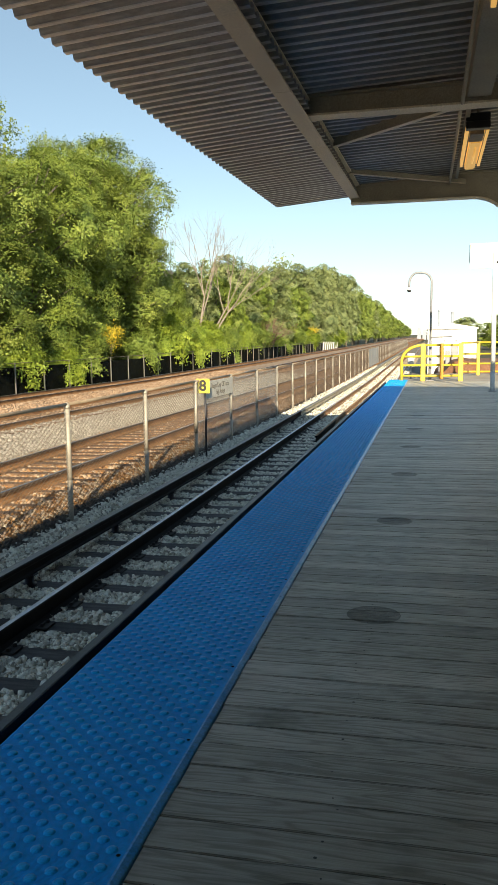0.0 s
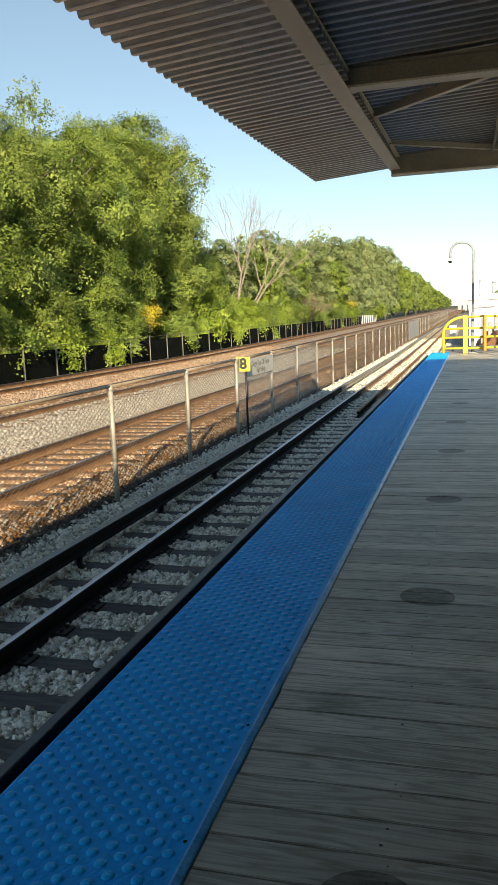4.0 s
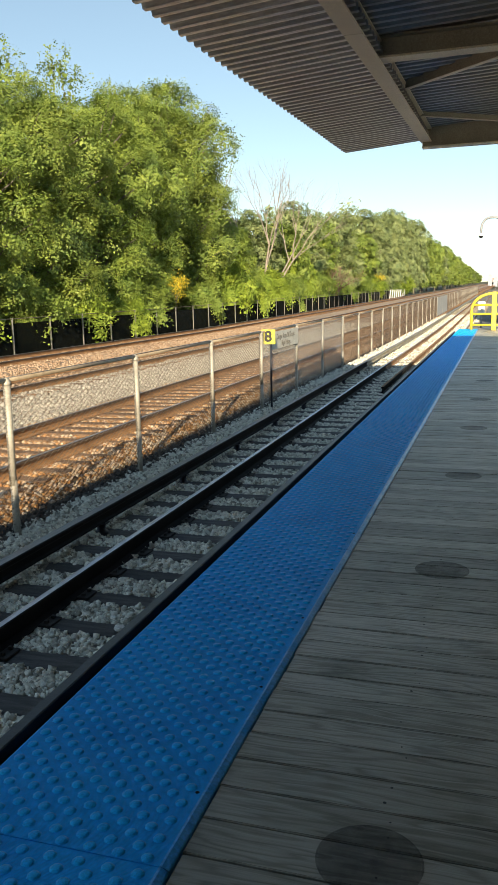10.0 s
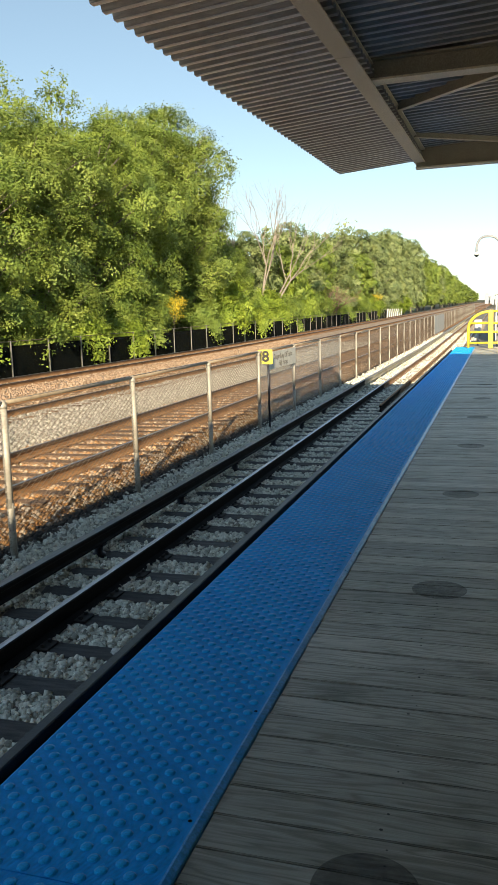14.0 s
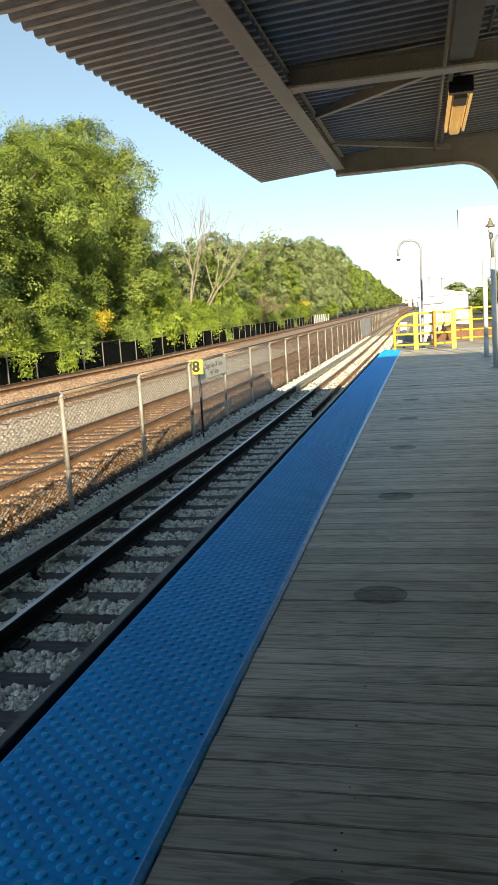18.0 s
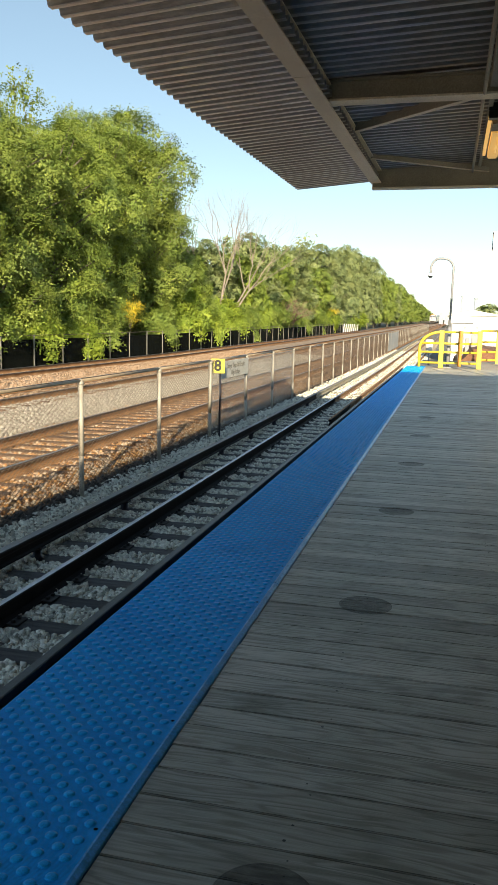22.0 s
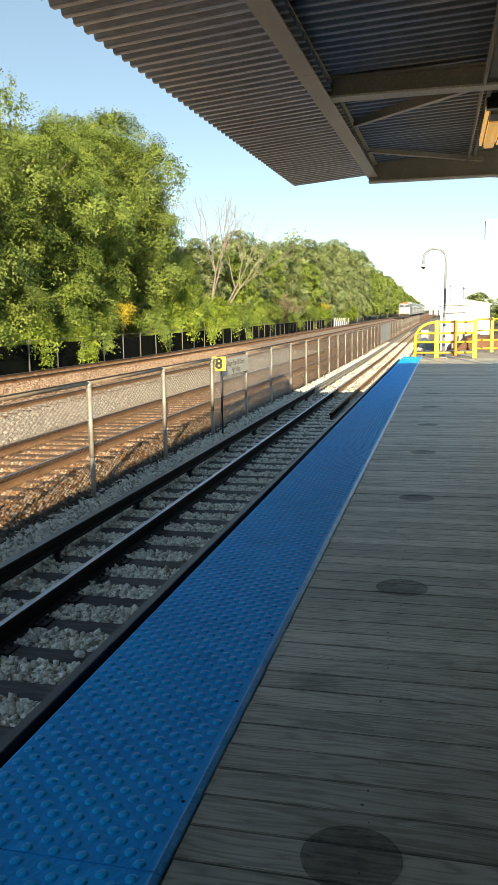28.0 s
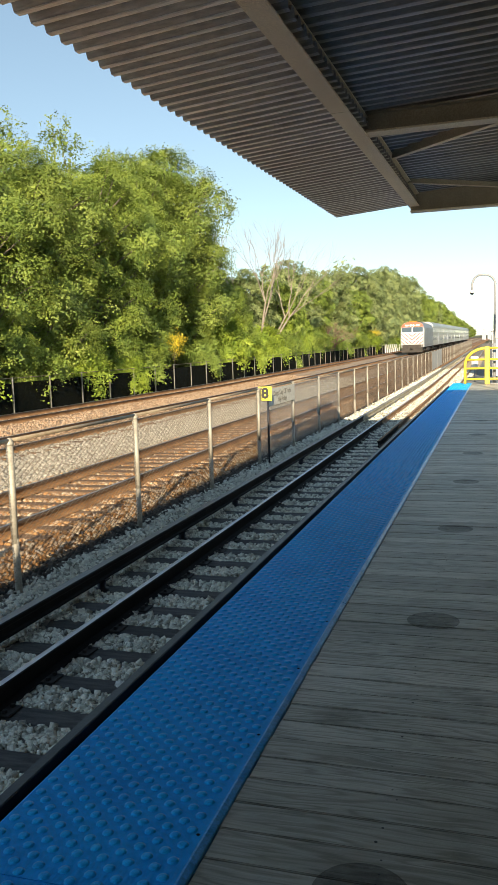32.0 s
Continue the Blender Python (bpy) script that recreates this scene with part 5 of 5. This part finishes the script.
# ---------------------------------------------------------------- signs on the fence
def letters(text, size, m, material, parent, name="lettering", bold=0.0):
    cu = bpy.data.curves.new(name, "FONT")
    cu.body, cu.size, cu.align_x, cu.align_y, cu.extrude, cu.offset = text, size, "CENTER", "CENTER", 0.002, bold
    tmp = bpy.data.objects.new(name, cu)
    me = bpy.data.meshes.new_from_object(tmp)
    bpy.data.objects.remove(tmp)
    me.materials.clear()
    me.materials.append(material)
    ob = new(name, me)
    ob.parent = parent
    ob.matrix_basis = m
    return ob


M["sign_yellow"] = surface("yellow_sign_paint", (0.68, 0.60, 0.05), (0.78, 0.70, 0.09), 6, 60, 0.5, relief=0.03)
M["ink"] = plain("black_sign_ink", (0.02, 0.02, 0.02), 0.6)
M["faded_ink"] = plain("faded_sign_ink", (0.17, 0.16, 0.14), 0.7)
M["cream"] = surface("cream_sign_board", (0.55, 0.52, 0.46), (0.68, 0.65, 0.58), 6, 60, 0.6, relief=0.03)
s8 = thing("number_sign", "yellow metal sign with a black figure eight on a dark post", "sign", at=(-3.84, 16.04, 0))
part("plate", soft_edges(box(bmesh.new(), -0.145, 0.145, -0.006, 0.006, 0.265, 0.56), 0.003), M["sign_yellow"], s8)
letters("8", 0.30, pose(0, -0.010, 0.412, 90, 0, 0), M["ink"], s8, "figure", 0.012)
part("post", tube(bmesh.new(), [(0.04, 0.03, -1.18), (0.04, 0.03, 0.5)], 0.022, 8), M["rubber"], s8, "thin dark post")
ws = thing("warning_sign", "weathered cream warning sign wired to the fence", "sign", at=(FENCE_X + 0.06, 16.35, 0))
part("plate", soft_edges(box(bmesh.new(), -0.006, 0.006, 0.0, 2.3, 0.12, 0.49), 0.003), M["cream"], ws)
letters("Danger Keep Off Tracks", 0.155, pose(0.010, 1.15, 0.37, 90, 0, 90), M["faded_ink"], ws, "upper_line")
letters("High Voltage", 0.15, pose(0.010, 1.15, 0.22, 90, 0, 90), M["faded_ink"], ws, "lower_line")
for k in (2, 3, 4, 18, 19, 20, 21):
    y = 9.9 + 2.93 * k
    w = part("windscreen", box(bmesh.new(), -0.003, 0.003, 0.03, 2.90, -0.93, 0.46), M["screen"] if k < 5 else M["screen_thick"], fence, "pale woven windscreen panel")
    w.location = (FENCE_X + 0.02, y, fence_rise(y))

# ---------------------------------------------------------------- train on the middle main line track
M["stainless"] = surface("fluted_stainless_steel", (0.34, 0.34, 0.32), (0.46, 0.46, 0.44), 0.6, 8, 0.42, 0.5, 0.1, 0.002)
M["dark_glass"] = plain("dark_train_glass", (0.02, 0.025, 0.03), 0.08)
M["loco_white"] = surface("white_loco_paint", (0.50, 0.51, 0.53), (0.60, 0.61, 0.63), 2, 30, 0.4, relief=0.02)
M["loco_red"] = surface("orange_red_loco_paint", (0.36, 0.065, 0.025), (0.46, 0.095, 0.035), 2, 30, 0.4, relief=0.02)
M["loco_blue"] = surface("grey_blue_loco_paint", (0.10, 0.12, 0.17), (0.16, 0.18, 0.24), 2, 30, 0.4, relief=0.02)
M["loco_maroon"] = surface("maroon_loco_stripe", (0.10, 0.022, 0.02), (0.16, 0.035, 0.03), 2, 30, 0.4, relief=0.02)
M["hood_grey"] = surface("blue_grey_loco_hood", (0.14, 0.155, 0.18), (0.21, 0.23, 0.26), 0.8, 12, 0.45, relief=0.02)
M["cab_glass"] = plain("pale_reflecting_cab_glass", (0.07, 0.10, 0.13), 0.12)
M["chassis"] = surface("dark_train_underframe", (0.02, 0.018, 0.016), (0.06, 0.05, 0.045), 2, 20, 0.8)
M["lamp_on"] = plain("headlight_glass", (1.0, 0.93, 0.8), 0.2, 0.0, 3.0)


def truck(parent, y):
    t = part("truck", soft_edges(box(bmesh.new(), -1.25, 1.25, y - 1.6, y + 1.6, 0.35, 0.75), 0.05), M["chassis"], parent, "dark wheel truck")
    for dy in (-1.1, 1.1):
        for x in (-0.76, 0.76):
            part("wheel", tube(bmesh.new(), [(x - 0.06, y + dy, 0.47), (x + 0.06, y + dy, 0.47)], 0.47, 16), M["chassis"], t)
    return t


def locomotive():
    t = thing("locomotive", "white and orange-red diesel locomotive with diagonal nose stripes", "locomotive")
    prof = [(-1.5, 0.95), (1.5, 0.95), (1.5, 3.7), (1.25, 4.25), (0.7, 4.5), (-0.7, 4.5), (-1.25, 4.25), (-1.5, 3.7)]
    part("body", extrude_y(bmesh.new(), prof, [1.0, 17.2]), M["hood_grey"], t, "blue-grey hood")
    bm = bmesh.new()
    a = [bm.verts.new(p) for p in ((-1.5, 0.12, 0.95), (1.5, 0.12, 0.95), (1.5, 0.0, 1.9), (1.5, 0.45, 3.05), (-1.5, 0.45, 3.05), (-1.5, 0.0, 1.9))]
    b = [bm.verts.new((v.co.x, 1.0, v.co.z)) for v in a]
    bm.faces.new((a[0], a[1], a[2], a[5])), bm.faces.new((a[5], a[2], a[3], a[4])), bm.faces.new(b[::-1])
    for i, j in ((0, 1), (1, 2), (2, 3), (3, 4), (4, 5), (5, 0)):
        bm.faces.new((a[i], b[i], b[j], a[j]))
    part("nose", bm, M["loco_white"], t)
    bm = bmesh.new()
    a = [bm.verts.new(p) for p in ((-1.5, 0.45, 3.05), (1.5, 0.45, 3.05), (1.45, 0.75, 3.85), (1.1, 0.8, 4.4), (-1.1, 0.8, 4.4), (-1.45, 0.75, 3.85))]
    b = [bm.verts.new((v.co.x, 1.0, v.co.z)) for v in a]
    bm.faces.new((a[0], a[1], a[2], a[5])), bm.faces.new((a[5], a[2], a[3], a[4])), bm.faces.new(b[::-1])
    for i, j in ((0, 1), (1, 2), (2, 3), (3, 4), (4, 5), (5, 0)):
        bm.faces.new((a[i], b[i], b[j], a[j]))
    part("cab_front", bm, M["loco_white"], t)
    bm = bmesh.new()
    a = [bm.verts.new(p) for p in ((-1.47, 0.70, 3.82), (1.47, 0.70, 3.82), (1.30, 0.74, 4.22), (0.72, 0.76, 4.52), (-0.72, 0.76, 4.52), (-1.30, 0.74, 4.22))]
    b = [bm.verts.new((v.co.x, 1.6, v.co.z + 0.01)) for v in a]
    bm.faces.new(a), bm.faces.new(b[::-1])
    for i in range(6):
        bm.faces.new((a[i], b[i], b[(i + 1) % 6], a[(i + 1) % 6]))
    part("brow", bm, M["loco_red"], t, "orange-red brow over the windscreens")
    tilt = pose(0, 0.43, 3.12, -20.5, 0, 0)
    for s in (-1, 1):
        part("windscreen", box(bmesh.new(), min(0.08 * s, 1.40 * s), max(0.08 * s, 1.40 * s), -0.02, 0.02, 0.0, 0.72, tilt), M["cab_glass"], t)
        part("side_window", box(bmesh.new(), 1.44 * s - 0.08, 1.44 * s + 0.08, 1.2, 1.9, 3.0, 3.55), M["dark_glass"], t)
        for k, x in enumerate((0.85, 1.2)):
            part("headlight", tube(bmesh.new(), [(0.16 * s, 0.76, 4.05 + 0.0), (0.16 * s, 0.70, 4.05)], 0.1, 10), M["lamp_on"], t) if k == 0 else part("number_board", box(bmesh.new(), min(0.45 * s, 0.95 * s), max(0.45 * s, 0.95 * s), 0.70, 0.76, 3.95, 4.18), M["loco_white"], t)
        part("ditch_light", tube(bmesh.new(), [(0.95 * s, 0.12, 1.15), (0.95 * s, 0.04, 1.15)], 0.09, 10), M["lamp_on"], t)
        # diagonal stripes that meet in a chevron on the nose
        for k in range(5):
            bm = bmesh.new()
            z = 0.42 + 0.50 * k
            pts = [(0.02 * s, z), (1.46 * s, z + 1.35)]
            depth = lambda q: (0.12 - 0.12 * (q - 0.95) / 0.95 if q < 1.9 else 0.45 * (q - 1.9) / 1.15) - 0.012
            cut = []
            for i in range(9):
                u = i / 8
                lo = pts[0][1] + (pts[1][1] - pts[0][1]) * u
                lo, hi = min(max(lo, 1.38), 2.98), min(max(lo + 0.16, 1.38), 2.98)
                cut.append((bm.verts.new((s * (0.02 + 1.44 * u), depth(lo), lo)), bm.verts.new((s * (0.02 + 1.44 * u), depth(hi), hi))))
            for p, q in zip(cut, cut[1:]):
                if (p[0].co - p[1].co).length > 1e-3 or (q[0].co - q[1].co).length > 1e-3:
                    bm.faces.new((p[0], q[0], q[1], p[1]))
            part("stripe", bm, M["loco_maroon"], t, "diagonal painted stripe")
    part("pilot", soft_edges(box(bmesh.new(), -1.4, 1.4, -0.06, 0.4, 0.22, 1.36), 0.06), M["chassis"], t, "dark snow plough pilot")
    part("coupler", soft_edges(box(bmesh.new(), -0.15, 0.15, -0.5, 0.0, 0.75, 1.0), 0.03), M["chassis"], t)
    part("fuel_tank", soft_edges(box(bmesh.new(), -1.4, 1.4, 6.6, 10.8, 0.35, 0.95), 0.08), M["chassis"], t)
    part("beacon", tube(bmesh.new(), [(0, 1.2, 4.5), (0, 1.2, 4.72)], [0.14, 0.1], 10), M["orange"], t)
    for y in (4, 8.5, 11, 13.5):
        part("roof_fan", tube(bmesh.new(), [(0, y, 4.5), (0, y, 4.62)], 0.6, 14), M["chassis"], t)
    part("side_stripe", box(bmesh.new(), 1.502, 1.512, 1.1, 17.0, 2.2, 2.5), M["loco_blue"], t)
    part("cab_side", box(bmesh.new(), 1.503, 1.516, 1.02, 1.55, 1.0, 3.6), M["loco_white"], t, "white cab side panel")
    part("cab_side", box(bmesh.new(), 1.503, 1.516, 2.1, 3.4, 1.0, 3.6), M["loco_blue"], t, "grey-blue panel behind the cab")
    for x in (-1.3, 1.3):
        part("grab_rail", tube(bmesh.new(), [(x, -0.10, 0.95), (x, -0.10, 1.75), (x * 0.9, -0.06, 1.9)], 0.03, 6), M["loco_white"], t, "pale grab rail")
    part("step_plate", box(bmesh.new(), -1.45, 1.45, -0.12, 0.0, 1.33, 1.40), M["stainless"], t, "pale step plate over the pilot")
    part("horn", tube(bmesh.new(), [(-0.5, 1.6, 4.62), (0.5, 1.6, 4.62)], 0.07, 8), M["orange"], t)
    truck(t, 3.6), truck(t, 13.8)
    return t


def coach():
    t = thing("passenger_coach", "fluted stainless steel bilevel coach with two rows of dark windows", "railway coach", "coaches behind the locomotive")
    prof = [(-1.5, 0.95), (1.5, 0.95), (1.5, 4.1), (1.3, 4.55), (0.75, 4.8), (-0.75, 4.8), (-1.3, 4.55), (-1.5, 4.1)]
    part("body", extrude_y(bmesh.new(), prof, [0.3, 25.7]), M["stainless"], t)
    for s in (-1, 1):
        for z in (1.2, 1.35, 1.5, 2.75, 2.88, 3.9):
            part("flute", box(bmesh.new(), 1.5 * s - 0.02, 1.5 * s + 0.02, 0.4, 25.6, z, z + 0.05), M["stainless"], t)
        for row, (z0, z1) in enumerate(((1.75, 2.5), (3.1, 3.7))):
            for k in range(10):
                y = 1.2 + 2.4 * k
                if row == 0 and k in (4, 5):
                    continue
                part("window", box(bmesh.new(), 1.5 * s - 0.025, 1.5 * s + 0.025, y, y + 1.7, z0, z1), M["dark_glass"], t)
        part("door", box(bmesh.new(), 1.5 * s - 0.03, 1.5 * s + 0.03, 11.4, 14.4, 1.0, 3.0), M["loco_white"], t, "pale sliding doors")
    part("end_door", box(bmesh.new(), -0.45, 0.45, 0.24, 0.3, 1.1, 3.1), M["dark_glass"], t)
    truck(t, 4.0), truck(t, 22.0)
    return t


LOCO = locomotive()
LOCO.scale = (1.06, 1.0, 1.0)
COACH = coach()
COACHES = [COACH] + [copy_thing(COACH, pose(0, 0, 0)) for _ in range(5)]


def on_track(y):
    return pose(TRACKS[1] + bend(y), y, MAIN_Z + 0.003 + grade(y), math.degrees(0.0098) if y > 60 else 0.3, 0, -math.degrees(0.005))


# ---------------------------------------------------------------- decals, nails and deck boards
def film_mat(name, colour, low, high):
    """Worn printed film: noise lets the boards show through."""
    m, n, l, b = nodes_of(name)
    b.inputs["Base Color"].default_value = (*colour, 1)
    b.inputs["Roughness"].default_value = 0.55
    worn = noise_tex(n, l, coords(n, l), 22.0, 6, 0.7)
    r = ramp(n, ((0.35, (low,) * 3), (0.65, (high,) * 3)))
    l.new(worn, r.inputs[0])
    l.new(r.outputs[0], b.inputs["Alpha"])
    return m


M["decal"] = film_mat("dark_worn_disc_film", (0.014, 0.014, 0.014), 0.32, 0.54)
M["decal_rim"] = film_mat("dark_disc_rim", (0.010, 0.010, 0.011), 0.30, 0.60)
M["decal_mark"] = film_mat("faded_violet_print", (0.025, 0.022, 0.04), 0.3, 0.6)


def flat_ring(r0, r1, z, seg=48):
    bm = bmesh.new()
    a, b = [[bm.verts.new((r * math.cos(2 * math.pi * k / seg), r * math.sin(2 * math.pi * k / seg), z)) for k in range(seg)] for r in (r0, r1)]
    for k in range(seg):
        bm.faces.new((a[k], b[k], b[(k + 1) % seg], a[(k + 1) % seg]))
    return bm


def floor_disc(x, y):
    t = thing("floor_disc", "worn dark round marker disc on the boards", "floor marker", "markers along the platform", at=(x, y, 0.0016))
    part("film", flat_ring(0.022, 0.117, 0.0), M["decal"], t)
    part("rim", flat_ring(0.1172, 0.123, 0.0), M["decal_rim"], t, "darker rim of the film")
    bm = bmesh.new()
    bmesh.ops.create_circle(bm, cap_ends=True, segments=24, radius=0.0218)
    part("centre_mark", bm, M["decal_mark"], t, "faded violet centre print")
    return t


disc = floor_disc(0.455, 3.885)
for x, y in ((0.43, 1.88), (0.465, 5.87), (0.47, 7.9), (0.48, 9.95), (0.49, 12.0), (0.5, 14.1)):
    copy_thing(disc, pose(x, y, 0.0016, 0, 0, 37 * y))

PITCH = 0.1345


def board_mesh(seed):
    rnd = random.Random(seed)
    lo, hi = rnd.uniform(0.0012, 0.0026), rnd.uniform(0.0014, 0.0030)
    bm = box(bmesh.new(), 0.0, 4.985, lo, PITCH - hi, -0.04, 0.0)
    bmesh.ops.bevel(bm, geom=[e for e in bm.edges if abs(e.verts[0].co.z) < 1e-6 and abs(e.verts[1].co.z) < 1e-6], offset=0.0025, segments=2, affect="EDGES")
    me = bpy.data.meshes.new("plank")
    bm.to_mesh(me)
    bm.free()
    me.materials.append(M["plank"])
    return me


boards = [board_mesh(k) for k in range(7)]
rnd = random.Random(77)
for k in range(-15, 300):
    y = 2.331 + PITCH * k
    if y > END_Y - PITCH:
        break
    ob = new("plank", boards[rnd.randrange(7)])
    ob.parent = deck
    ob.matrix_basis = pose(0.006 + rnd.uniform(-0.002, 0.003), y, rnd.uniform(-0.003, 0.0), rnd.uniform(-0.2, 0.2), 0, rnd.uniform(-0.03, 0.03))


rng = np.random.default_rng(9)
nv, nf = [], []
for k in range(-12, 175):
    for x in (0.446, 1.05, 1.66, 2.27, 2.88):
        for dy in (0.032, 0.10):
            if rng.uniform() < 0.45:
                continue
            cx, cy, r, b = x + rng.normal() * 0.012, 2.331 + PITCH * k + dy + rng.normal() * 0.006, rng.uniform(0.0028, 0.0055), len(nv)
            nv += [(cx + r * math.cos(a), cy + r * math.sin(a), 0.0012) for a in (2 * math.pi * q / 6 for q in range(6))]
            nf += [(b, b + 1, b + 2, b + 3), (b, b + 3, b + 4, b + 5)]
nails = tagged(raw_mesh("nail_heads", nv, nf, M["ink"], deck), "dark rusted nail heads in the boards", "", kind="stuff")
bm = bmesh.new()
bmesh.ops.create_icosphere(bm, subdivisions=1, radius=0.05)
for v in bm.verts:
    v.co = Vector((v.co.x * 1.1, v.co.y * 0.8, v.co.z * 0.6)) * rnd.uniform(0.85, 1.15)
bmesh.ops.translate(bm, verts=bm.verts, vec=(-1.955, 5.29, RAIL_Z - 0.145))
tagged(link_mesh("loose_stone", bm, M["stone_white"]), "single pale stone lying on a dark tie", "stone")


def motions():
    """The train comes on at a steady pace from the far distance."""
    def rows(back):
        return [(t, on_track(116 + 31.0 * (32.0 - t) + back)) for t in (0, 4, 8, 12, 16, 20, 24, 26, 28, 30, 31, 32)]
    walk(LOCO, rows(0))
    for k, c in enumerate(COACHES):
        walk(c, rows(17.6 + 26.0 * k))


motions()
